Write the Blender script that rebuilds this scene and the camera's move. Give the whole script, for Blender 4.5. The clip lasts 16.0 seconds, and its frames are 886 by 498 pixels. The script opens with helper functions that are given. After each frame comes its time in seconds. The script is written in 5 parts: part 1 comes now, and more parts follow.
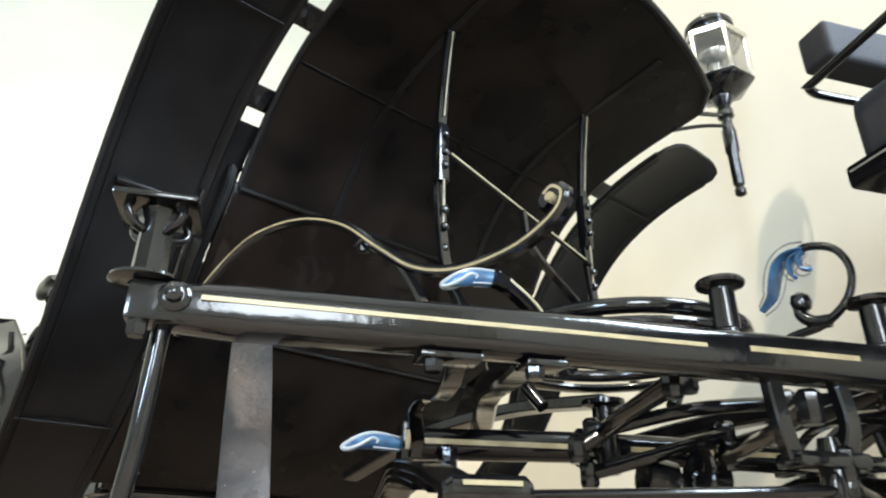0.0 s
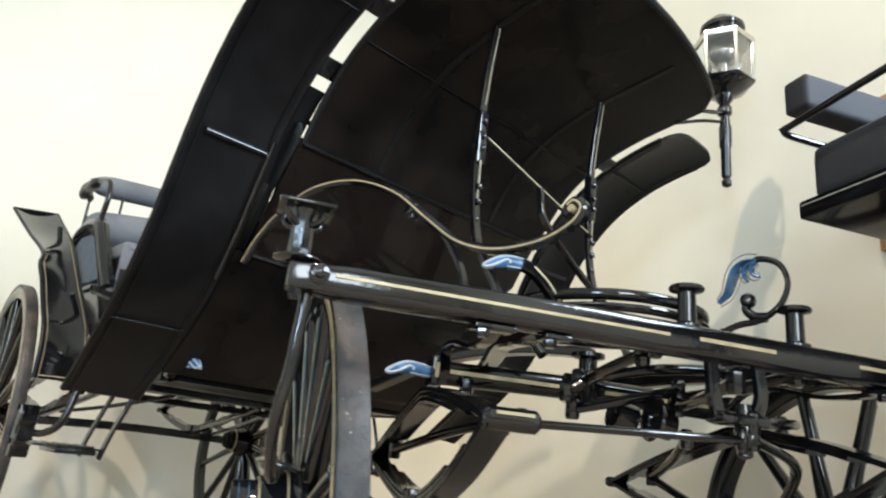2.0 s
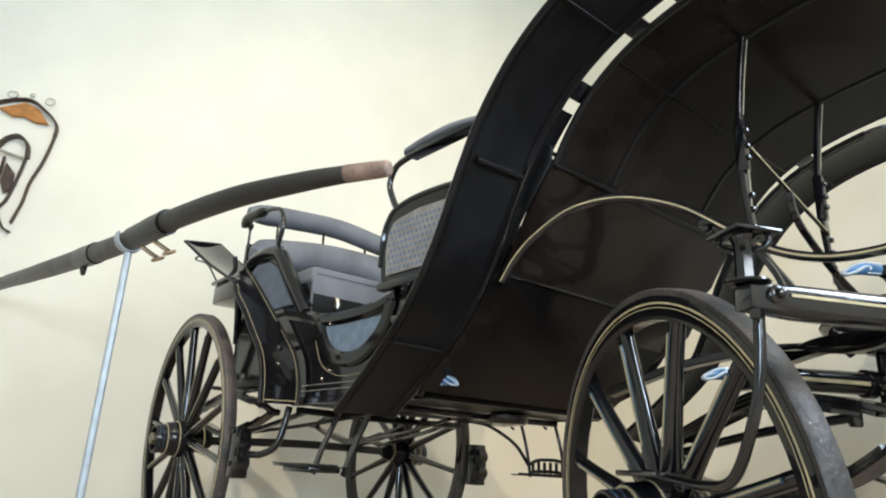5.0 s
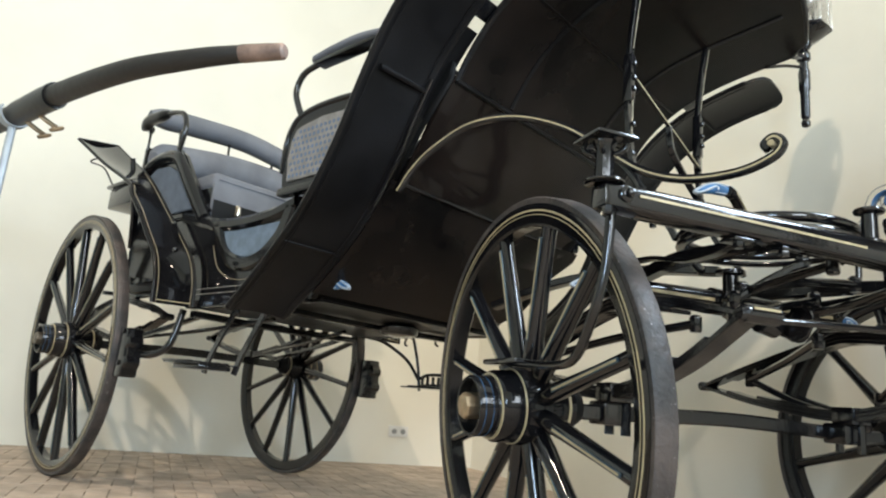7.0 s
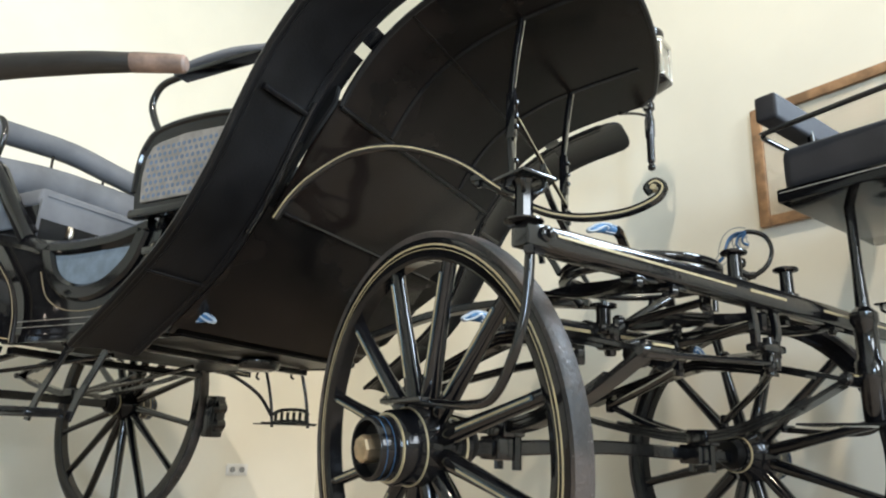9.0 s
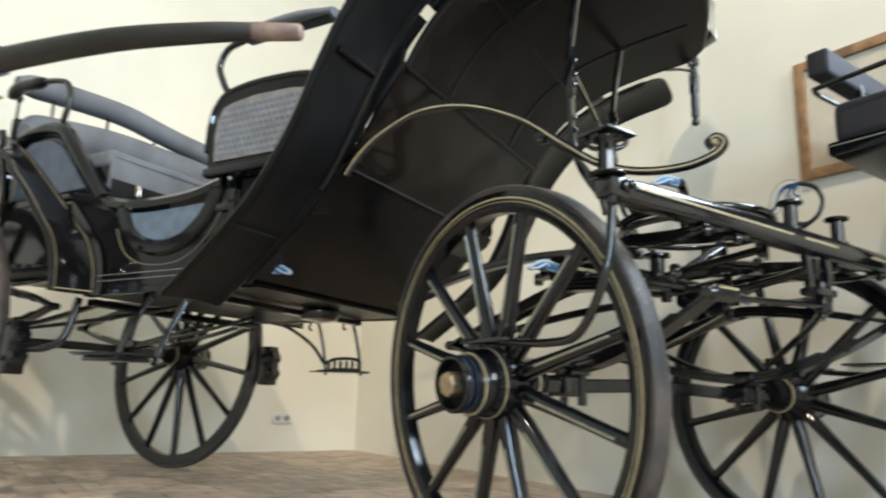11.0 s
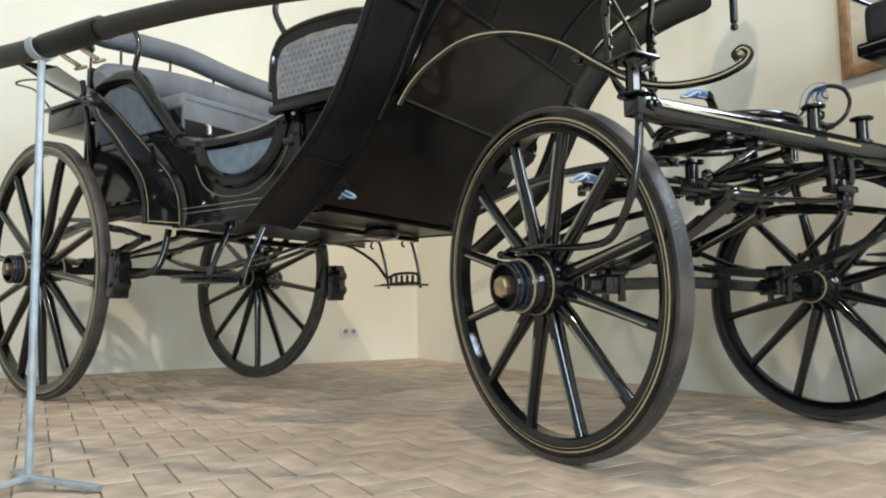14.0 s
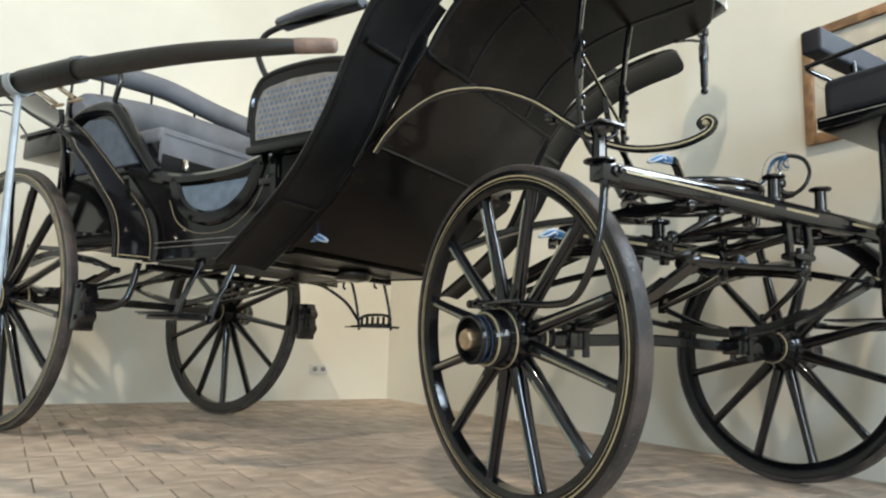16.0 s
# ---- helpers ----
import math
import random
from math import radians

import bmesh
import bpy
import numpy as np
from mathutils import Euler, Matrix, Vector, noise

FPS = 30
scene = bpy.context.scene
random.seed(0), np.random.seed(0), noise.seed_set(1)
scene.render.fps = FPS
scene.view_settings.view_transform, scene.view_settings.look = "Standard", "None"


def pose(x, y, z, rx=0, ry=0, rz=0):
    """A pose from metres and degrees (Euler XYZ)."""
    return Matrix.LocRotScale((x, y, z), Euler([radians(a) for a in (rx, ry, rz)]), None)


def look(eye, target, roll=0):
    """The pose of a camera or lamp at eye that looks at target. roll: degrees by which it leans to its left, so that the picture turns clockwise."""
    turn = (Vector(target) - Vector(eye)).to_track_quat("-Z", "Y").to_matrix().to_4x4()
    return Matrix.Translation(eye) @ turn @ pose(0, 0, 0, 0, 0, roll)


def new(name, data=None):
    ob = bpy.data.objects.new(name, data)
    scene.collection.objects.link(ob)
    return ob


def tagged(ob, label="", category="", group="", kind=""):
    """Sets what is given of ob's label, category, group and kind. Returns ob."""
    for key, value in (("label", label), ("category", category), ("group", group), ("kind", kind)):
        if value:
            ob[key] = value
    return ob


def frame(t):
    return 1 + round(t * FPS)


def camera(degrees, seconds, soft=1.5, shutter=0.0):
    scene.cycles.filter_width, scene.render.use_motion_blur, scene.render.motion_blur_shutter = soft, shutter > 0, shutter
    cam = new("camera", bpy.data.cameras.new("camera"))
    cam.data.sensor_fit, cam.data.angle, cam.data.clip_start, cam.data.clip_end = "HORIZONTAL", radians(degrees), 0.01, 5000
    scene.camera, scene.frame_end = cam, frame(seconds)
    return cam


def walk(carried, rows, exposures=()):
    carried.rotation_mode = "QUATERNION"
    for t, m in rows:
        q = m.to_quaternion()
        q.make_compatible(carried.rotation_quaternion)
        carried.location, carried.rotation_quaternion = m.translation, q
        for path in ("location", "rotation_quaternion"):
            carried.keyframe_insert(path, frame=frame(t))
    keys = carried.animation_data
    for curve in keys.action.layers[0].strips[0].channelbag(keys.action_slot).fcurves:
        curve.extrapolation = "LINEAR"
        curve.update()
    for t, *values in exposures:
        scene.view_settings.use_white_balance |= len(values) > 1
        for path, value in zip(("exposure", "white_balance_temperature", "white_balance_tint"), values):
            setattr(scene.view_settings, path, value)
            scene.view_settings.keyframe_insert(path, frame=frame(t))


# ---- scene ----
cam = camera(66.3, 16.0, soft=2.0, shutter=0.4)
PATH = [
    (0, (3.652, -0.827, 0.637), (2.201, 0.267, 1.473), 0.5),
    (0.5, (3.682, -0.904, 0.608), (2.308, 0.32, 1.392), 0.8),
    (1, (3.725, -0.956, 0.588), (2.388, 0.37, 1.262), 2.1),
    (1.5, (3.779, -1.031, 0.585), (2.373, 0.276, 1.146), 3.9),
    (2, (3.858, -1.118, 0.622), (2.362, 0.063, 1.229), 6.0),
    (2.5, (3.821, -1.258, 0.618), (2.311, -0.101, 1.236), 4.6),
    (3, (3.707, -1.461, 0.609), (2.204, -0.296, 1.228), 3.6),
    (3.5, (3.593, -1.617, 0.62), (2.075, -0.475, 1.244), 2.4),
    (3.7, (3.561, -1.644, 0.627), (2.034, -0.522, 1.267), 2.2),
    (5.8, (3.526, -1.69, 0.545), (1.958, -0.575, 1.09), 3.8),
    (6, (3.534, -1.688, 0.535), (1.971, -0.556, 1.06), 4.2),
    (6.5, (3.582, -1.687, 0.534), (2.063, -0.482, 1.025), 5.0),
    (7, (3.607, -1.669, 0.483), (2.187, -0.335, 0.93), 4.9),
    (7.5, (3.555, -1.689, 0.512), (2.152, -0.331, 0.945), 6.3),
    (8, (3.469, -1.652, 0.569), (2.091, -0.313, 1.124), 6.1),
    (8.5, (3.448, -1.671, 0.516), (2.239, -0.195, 1.117), 3.7),
    (8.7, (3.452, -1.699, 0.511), (2.406, -0.098, 1.098), 1.9),
    (10.8, (3.408, -1.88, 0.465), (2.412, -0.2, 0.897), 2.3),
    (11, (3.389, -1.908, 0.459), (2.315, -0.275, 0.883), 2.0),
    (11.5, (3.37, -1.954, 0.437), (2.158, -0.415, 0.844), 2.3),
    (12, (3.42, -1.975, 0.423), (2.285, -0.362, 0.753), 2.4),
    (12.5, (3.448, -2.025, 0.439), (2.313, -0.404, 0.729), 1.7),
    (13, (3.483, -2.075, 0.444), (2.283, -0.493, 0.685), 2.5),
    (13.5, (3.498, -2.089, 0.427), (2.298, -0.501, 0.621), 0.1),
    (14, (3.51, -2.093, 0.425), (2.298, -0.513, 0.604), -0.4),
    (14.5, (3.515, -2.098, 0.421), (2.307, -0.514, 0.6), -0.1),
    (15, (3.522, -2.094, 0.427), (2.319, -0.51, 0.636), 0.6),
    (15.5, (3.53, -2.095, 0.432), (2.336, -0.509, 0.673), 1.4),
    (16, (3.545, -2.096, 0.465), (2.391, -0.487, 0.751), 1.8),
]
EXPOSURES = [(0, -0.2), (0.5, -0.27), (1, -0.37), (2, -0.45), (3.5, -0.49), (6, -0.57), (7, -0.52), (8.5, -0.45), (11, -0.56), (13, -0.54), (14.5, -0.67), (16, -0.66)]
walk(cam, [(t, look(eye, target, roll)) for t, eye, target, roll in PATH], EXPOSURES)

# world frames: carriage body, its turned fore-carriage, and the room
BODY = Matrix.Translation((0, -0.02, 0)) @ Matrix.Rotation(radians(4), 4, "Z")
GEAR = Matrix.Translation((2.81, 0.19, 0)) @ Matrix.Rotation(radians(-25), 4, "Z")
ROOM = Matrix.Translation((-0.38, 2.6, 0)) @ Matrix.Rotation(radians(-21.5), 4, "Z")
IDENT = Matrix.Identity(4)

# ---- light ----
world = bpy.data.worlds.new("world")
scene.world = world
world.use_nodes = True
wn = world.node_tree.nodes
sky = wn.new("ShaderNodeTexSky")
sky.sky_type, sky.sun_disc, sky.sun_elevation, sky.sun_rotation = "NISHITA", False, radians(40), radians(150)
world.node_tree.links.new(sky.outputs[0], wn["Background"].inputs[0])
wn["Background"].inputs[1].default_value = 0.1


def lamp(name, kind, power, colour, m, **more):
    data = bpy.data.lights.new(name, kind)
    data.energy, data.color = power, colour
    for key, value in more.items():
        if key == "size":
            data.size = value
        elif key == "size_y":
            data.shape, data.size_y = "RECTANGLE", value
        elif key == "radius":
            data.shadow_soft_size = value
        elif key == "spot":
            data.spot_size, data.spot_blend = radians(value), 0.6
    ob = new(name, data)
    ob.matrix_world = m
    return ob


# daylight through the windows outside the view, ceiling spots above the carriage, one added fill
ROOM_X, ROOM_Y, ROOM_H = 9.5, -11.0, 6.2
NORTH_WINDOW, EAST_WINDOW, LOW_WINDOW = 5.46, -1.95, -5.7    # middles of the window openings along their walls
lamp("window_daylight", "AREA", 340, (0.70, 0.85, 1.0),
     ROOM @ Matrix.Translation((NORTH_WINDOW, 0.1, 2.55)) @ Matrix.Rotation(radians(-90), 4, "X"), size=1.0, size_y=2.3)
lamp("window_daylight", "AREA", 255, (0.78, 0.86, 0.93),
     ROOM @ Matrix.Translation((ROOM_X + 0.1, EAST_WINDOW, 2.65)) @ Matrix.Rotation(radians(90), 4, "Z") @ Matrix.Rotation(radians(90), 4, "X"), size=1.5, size_y=2.1)
lamp("window_daylight", "AREA", 340, (0.57, 0.77, 1.0),
     ROOM @ Matrix.Translation((ROOM_X + 0.1, LOW_WINDOW, 1.7)) @ Matrix.Rotation(radians(90), 4, "Z") @ Matrix.Rotation(radians(90), 4, "X"), size=1.1, size_y=1.5)
for eye, target, power, tint, cone in (((3.79, -2.56, 5.9), (1.2, 0.1, 0.6), 860, (1.0, 0.85, 0.66), 96),
                                       ((5.73, -5.63, 5.9), (-0.55, 2.07, 0.2), 1700, (1.0, 0.86, 0.70), 27),
                                       # added fill: a dim spot that lifts the upper west wall
                                       ((0.8, -2.6, 5.9), (-1.2, 0.6, 3.0), 35, (1.0, 0.93, 0.60), 64)):
    lamp("spot_light", "SPOT", power, tint, look(eye, target), radius=0.09, spot=cone)


# ---- materials ----
def material(name, colour, rough=0.5, metal=0.0, coat=0.0, vary=0.25, scale=8.0, bump=0.1, bump_scale=60.0, second=None, piece=0.0, island=0.0, spec=0.5, chips=None):
    """A surface with two scales of variation in colour and roughness, and fine relief."""
    m = bpy.data.materials.new(name)
    m.use_nodes = True
    nt = m.node_tree
    b = nt.nodes["Principled BSDF"]
    b.inputs["Roughness"].default_value, b.inputs["Metallic"].default_value = rough, metal
    b.inputs["Coat Weight"].default_value, b.inputs["Coat Roughness"].default_value = coat, 0.06
    b.inputs["Specular IOR Level"].default_value = spec
    co = nt.nodes.new("ShaderNodeTexCoord")
    n1, n2 = nt.nodes.new("ShaderNodeTexNoise"), nt.nodes.new("ShaderNodeTexNoise")
    n1.inputs["Scale"].default_value, n1.inputs["Detail"].default_value = scale, 5
    n2.inputs["Scale"].default_value, n2.inputs["Detail"].default_value = bump_scale, 4
    nt.links.new(co.outputs["Object"], n1.inputs["Vector"])
    nt.links.new(co.outputs["Object"], n2.inputs["Vector"])
    mix = nt.nodes.new("ShaderNodeMix")
    mix.data_type = "RGBA"
    dark = [max(0.0, c * (1 - vary)) for c in colour]
    light = second or [min(1.0, c * (1 + vary)) for c in colour]
    mix.inputs["A"].default_value, mix.inputs["B"].default_value = (*dark, 1), (*light, 1)
    ramp = nt.nodes.new("ShaderNodeMapRange")
    ramp.inputs["From Min"].default_value, ramp.inputs["From Max"].default_value = 0.35, 0.65
    nt.links.new(n1.outputs["Fac"], ramp.inputs["Value"])
    nt.links.new(ramp.outputs["Result"], mix.inputs["Factor"])
    out = mix.outputs["Result"]
    if piece or island:
        hsv = nt.nodes.new("ShaderNodeHueSaturation")
        src = nt.nodes.new("ShaderNodeObjectInfo") if piece else nt.nodes.new("ShaderNodeNewGeometry")
        r = nt.nodes.new("ShaderNodeMapRange")
        amt = piece or island
        r.inputs["To Min"].default_value, r.inputs["To Max"].default_value = 1 - amt, 1 + amt
        nt.links.new(src.outputs["Random" if piece else "Random Per Island"], r.inputs["Value"])
        nt.links.new(r.outputs["Result"], hsv.inputs["Value"])
        nt.links.new(out, hsv.inputs["Color"])
        out = hsv.outputs["Color"]
    if chips:
        n3 = nt.nodes.new("ShaderNodeTexNoise")
        n3.inputs["Scale"].default_value, n3.inputs["Detail"].default_value = 95, 3
        nt.links.new(co.outputs["Object"], n3.inputs["Vector"])
        cut = nt.nodes.new("ShaderNodeMapRange")
        cut.inputs["From Min"].default_value, cut.inputs["From Max"].default_value = 0.69, 0.72
        nt.links.new(n3.outputs["Fac"], cut.inputs["Value"])
        worn = nt.nodes.new("ShaderNodeMix")
        worn.data_type = "RGBA"
        worn.inputs["B"].default_value = (*chips, 1)
        nt.links.new(cut.outputs["Result"], worn.inputs["Factor"])
        nt.links.new(out, worn.inputs["A"])
        out = worn.outputs["Result"]
    nt.links.new(out, b.inputs["Base Color"])
    rr = nt.nodes.new("ShaderNodeMapRange")
    rr.inputs["To Min"].default_value, rr.inputs["To Max"].default_value = max(0.02, rough * 0.75), min(1.0, rough * 1.3)
    nt.links.new(n1.outputs["Fac"], rr.inputs["Value"])
    nt.links.new(rr.outputs["Result"], b.inputs["Roughness"])
    if bump:
        bp = nt.nodes.new("ShaderNodeBump")
        bp.inputs["Strength"].default_value, bp.inputs["Distance"].default_value = bump, 0.004
        nt.links.new(n2.outputs["Fac"], bp.inputs["Height"])
        nt.links.new(bp.outputs["Normal"], b.inputs["Normal"])
    return m


LACQUER = material("black_lacquer", (0.006, 0.006, 0.007), 0.10, coat=0.05, spec=0.37, vary=0.4, scale=5, bump=0.06, bump_scale=25)
IRON = material("black_iron_paint", (0.005, 0.005, 0.006), 0.13, coat=0.12, vary=0.4, scale=14, bump=0.16, bump_scale=45, spec=0.62)
SPOKE_PAINT = material("glossy_spoke_paint", (0.005, 0.0052, 0.0065), 0.10, coat=0.3, vary=0.4, scale=14, bump=0.08, bump_scale=30, spec=0.5)
GLOSS = material("polished_black_lacquer", (0.010, 0.0072, 0.006), 0.07, vary=0.3, scale=4, bump=0.012, bump_scale=9, spec=0.3)
LEATHER = material("black_leather", (0.006, 0.0058, 0.0062), 0.30, vary=0.35, scale=6, bump=0.2, bump_scale=160, spec=0.2)
PATENT = material("black_patent_leather", (0.006, 0.0052, 0.005), 0.20, vary=0.4, scale=5, bump=0.14, bump_scale=30, spec=0.13, second=(0.012, 0.0088, 0.0072))
TYRE = material("worn_iron_tyre", (0.046, 0.049, 0.053), 0.5, metal=0.15, vary=0.45, scale=11, bump=0.8, bump_scale=80, second=(0.088, 0.073, 0.067), chips=(0.26, 0.25, 0.25))
CREAM = material("cream_striping", (0.41, 0.345, 0.21), 0.35, vary=0.15, scale=30, bump=0.05)
DULL_LINE = material("dull_tan_striping", (0.24, 0.205, 0.14), 0.4, vary=0.2, scale=30, bump=0.05)
BLUE = material("blue_paint", (0.055, 0.145, 0.29), 0.2, vary=0.35, scale=40, bump=0.12)
STONE_EDGE = material("worn_leaf_edge", (0.30, 0.29, 0.27), 0.35, vary=0.3, scale=60, bump=0.1)
WHITE = material("white_paint", (0.42, 0.48, 0.54), 0.3, vary=0.1, scale=30, bump=0.05)
BLUE_LINE = material("dark_blue_striping", (0.035, 0.065, 0.085), 0.3, vary=0.2, scale=30, bump=0.05)
BRASS = material("dull_brass", (0.46, 0.36, 0.24), 0.36, metal=0.9, vary=0.25, scale=30, bump=0.15)
DULL_NUT = material("tarnished_brass", (0.16, 0.14, 0.11), 0.45, metal=0.8, vary=0.3, scale=30, bump=0.15)
NICKEL = material("nickel", (0.62, 0.60, 0.55), 0.22, metal=0.95, vary=0.12, scale=25, bump=0.1)
CLOTH = material("grey_cloth", (0.145, 0.155, 0.175), 0.9, vary=0.15, scale=6, bump=0.35, bump_scale=420, spec=0.2)
DARK_CLOTH = material("charcoal_cloth", (0.028, 0.028, 0.032), 0.75, vary=0.2, scale=8, bump=0.3, bump_scale=300, spec=0.3)
CANE = material("painted_cane", (0.185, 0.182, 0.175), 0.6, vary=0.2, scale=30, bump=0.2)
CANE_BLUE = material("blue_lining_under_cane", (0.09, 0.13, 0.205), 0.7, vary=0.2, scale=40, bump=0.1)
MOON_CLOTH = material("pale_blue_cloth", (0.13, 0.175, 0.23), 0.8, vary=0.15, scale=25, bump=0.2, bump_scale=300, spec=0.2)
DRAWER = material("dull_black_wood", (0.006, 0.006, 0.006), 0.5, vary=0.3, bump=0.1, spec=0.15)
SOCKET_SHADE = material("socket_well_shade", (0.30, 0.31, 0.31), 0.5, vary=0.05, bump=0.0)
BLUE_LINING = material("blue_lining", (0.10, 0.12, 0.15), 0.8, vary=0.15, scale=20, bump=0.2, bump_scale=300, spec=0.2)
BROWN_CAP = material("brown_leather_cap", (0.175, 0.118, 0.092), 0.5, vary=0.45, scale=30, bump=0.25, bump_scale=120)
STEEL = material("grey_steel", (0.31, 0.35, 0.38), 0.42, metal=0.2, vary=0.12, scale=20, bump=0.1)
BRICK = material("clay_brick", (0.48, 0.390, 0.312), 0.85, vary=0.16, scale=9, bump=0.3, bump_scale=90, piece=0.12, spec=0.2)
BRICK_REST = material("clay_brick_rest", (0.48, 0.390, 0.312), 0.85, vary=0.16, scale=9, bump=0.3, bump_scale=90, island=0.12, spec=0.2)
JOINT = material("sand_joint", (0.25, 0.215, 0.18), 0.95, vary=0.3, scale=40, bump=0.5, bump_scale=200)
PLASTER = material("cream_plaster", (0.80, 0.77, 0.668), 0.85, vary=0.035, scale=1.5, bump=0.14, bump_scale=22, spec=0.25)
CEILING = material("white_ceiling", (0.80, 0.78, 0.72), 0.9, vary=0.03, scale=1.5, bump=0.1)
SHAFT_PAINT = material("worn_black_shaft_paint", (0.010, 0.009, 0.008), 0.45, vary=0.4, scale=20, bump=0.2, bump_scale=60)
OAK = material("oak_frame", (0.30, 0.17, 0.085), 0.45, vary=0.3, scale=22, bump=0.2, bump_scale=70)
PAPER = material("aged_print", (0.62, 0.55, 0.42), 0.6, vary=0.12, scale=5, bump=0.05)
PLASTIC = material("white_plastic", (0.72, 0.72, 0.70), 0.35, vary=0.04, scale=10, bump=0.02)
DARK = material("recess_shade", (0.02, 0.02, 0.02), 0.7, vary=0.2, bump=0.1)
HARNESS = material("brown_harness_leather", (0.05, 0.028, 0.018), 0.5, vary=0.35, scale=25, bump=0.3, bump_scale=140)
ORANGE = material("orange_felt", (0.42, 0.18, 0.05), 0.8, vary=0.2, scale=25, bump=0.2)
GLASS = bpy.data.materials.new("lamp_glass")
GLASS.use_nodes = True
gb = GLASS.node_tree.nodes["Principled BSDF"]
gb.inputs["Transmission Weight"].default_value, gb.inputs["Roughness"].default_value, gb.inputs["IOR"].default_value = 1.0, 0.03, 1.45


# ---- shapes ----
def part(name, bm, mat, parent=None, label="", m=None, smooth=40.0):
    """Links a bmesh as one mesh object, under parent where one is given. m: where its coordinates lie within the parent's frame."""
    me = bpy.data.meshes.new(name)
    if m is not None:
        bm.transform(m)
    bmesh.ops.recalc_face_normals(bm, faces=bm.faces)
    for e in bm.edges:
        e.smooth = len(e.link_faces) != 2 or e.calc_face_angle(0) < radians(smooth)
    for f in bm.faces:
        f.smooth = True
    bm.to_mesh(me)
    bm.free()
    me.materials.append(mat)
    ob = new(name, me)
    while parent is not None and parent.parent is not None and parent.parent.parent is not None:
        parent = parent.parent                     # three levels at most
    if parent is not None:
        ob.parent = parent
    if label:
        ob["label"] = label
    return ob


def join(*bms):
    out = bms[0]
    for b in bms[1:]:
        me = bpy.data.meshes.new("tmp")
        b.to_mesh(me)
        out.from_mesh(me)
        bpy.data.meshes.remove(me)
        b.free()
    return out


def box(lo, hi, bevel=0.0, segs=2):
    bm = bmesh.new()
    bmesh.ops.create_cube(bm, size=1)
    for v in bm.verts:
        v.co = Vector([lo[i] + (v.co[i] + 0.5) * (hi[i] - lo[i]) for i in range(3)])
    if bevel:
        bmesh.ops.bevel(bm, geom=bm.edges[:] + bm.verts[:], offset=bevel, segments=segs, affect="EDGES", profile=0.6)
    return bm


def lathe(profile, segs=24, m=None):
    """Turns (radius, height) points round the z axis; closed at both ends."""
    bm = bmesh.new()
    rings = []
    for r, z in profile:
        rings.append([bm.verts.new((r * math.cos(2 * math.pi * k / segs), r * math.sin(2 * math.pi * k / segs), z)) for k in range(segs)])
    for a, b in zip(rings, rings[1:]):
        for k in range(segs):
            bm.faces.new((a[k], a[(k + 1) % segs], b[(k + 1) % segs], b[k]))
    bm.faces.new(rings[0])
    bm.faces.new(rings[-1])
    if m is not None:
        bm.transform(m)
    return bm


def smooth_path(points, per=6, closed=False):
    """A Catmull-Rom curve through the points."""
    p = [Vector(q) for q in points]
    out = []
    n = len(p)
    for i in range(n if closed else n - 1):
        a, b, c, d = (p[(i - 1) % n] if closed or i else p[0] * 2 - p[1]), p[i], p[(i + 1) % n], (p[(i + 2) % n] if closed or i + 2 < n else p[-1] * 2 - p[-2])
        for k in range(per):
            t = k / per
            out.append(0.5 * ((2 * b) + (c - a) * t + (2 * a - 5 * b + 4 * c - d) * t * t + (3 * b - a - 3 * c + d) * t ** 3))
    if not closed:
        out.append(p[-1])
    return out


def sweep(path, section, up=(0, 0, 1), scale=None, closed=False, cap=True):
    """Carries a closed 2D section (side, up) along a path; scale: one factor (or pair) for each point."""
    bm = bmesh.new()
    up = Vector(up)
    rings = []
    n = len(path)
    for i, p in enumerate(path):
        p = Vector(p)
        a = Vector(path[(i - 1) % n] if closed or i else path[0])
        b = Vector(path[(i + 1) % n] if closed or i + 1 < n else path[-1])
        d = (b - a).normalized()
        side = d.cross(up)
        if side.length < 1e-4:
            side = d.cross(Vector((0.3, 1, 0.1)))
        side.normalize()
        top = side.cross(d).normalized()
        s = scale[i] if scale else 1.0
        sx, sy = s if isinstance(s, tuple) else (s, s)
        rings.append([bm.verts.new(p + side * x * sx + top * y * sy) for x, y in section])
    k = len(section)
    pairs = list(zip(rings, rings[1:])) + ([(rings[-1], rings[0])] if closed else [])
    for a, b in pairs:
        for j in range(k):
            bm.faces.new((a[j], a[(j + 1) % k], b[(j + 1) % k], b[j]))
    if cap and not closed:
        bm.faces.new(rings[0])
        bm.faces.new(rings[-1])
    return bm


def circle(r, n=10, ry=None):
    return [(r * math.cos(2 * math.pi * k / n), (ry or r) * math.sin(2 * math.pi * k / n)) for k in range(n)]


def slab(w, h, b=0.15):
    """A rectangular section with chamfered corners."""
    c = min(w, h) * b
    x, y = w / 2, h / 2
    return [(-x + c, -y), (x - c, -y), (x, -y + c), (x, y - c), (x - c, y), (-x + c, y), (-x, y - c), (-x, -y + c)]


def rounded(w, h, n=24, k=2.7):
    """A section between an ellipse and a rectangle."""
    out = []
    for i in range(n):
        c, s = math.cos(2 * math.pi * i / n), math.sin(2 * math.pi * i / n)
        out.append((w / 2 * math.copysign(abs(c) ** (2 / k), c), h / 2 * math.copysign(abs(s) ** (2 / k), s)))
    return out


def rod(points, r=0.01, n=10, per=6, up=(0, 0, 1)):
    return sweep(smooth_path(points, per) if len(points) > 2 else points, circle(r, n), up)


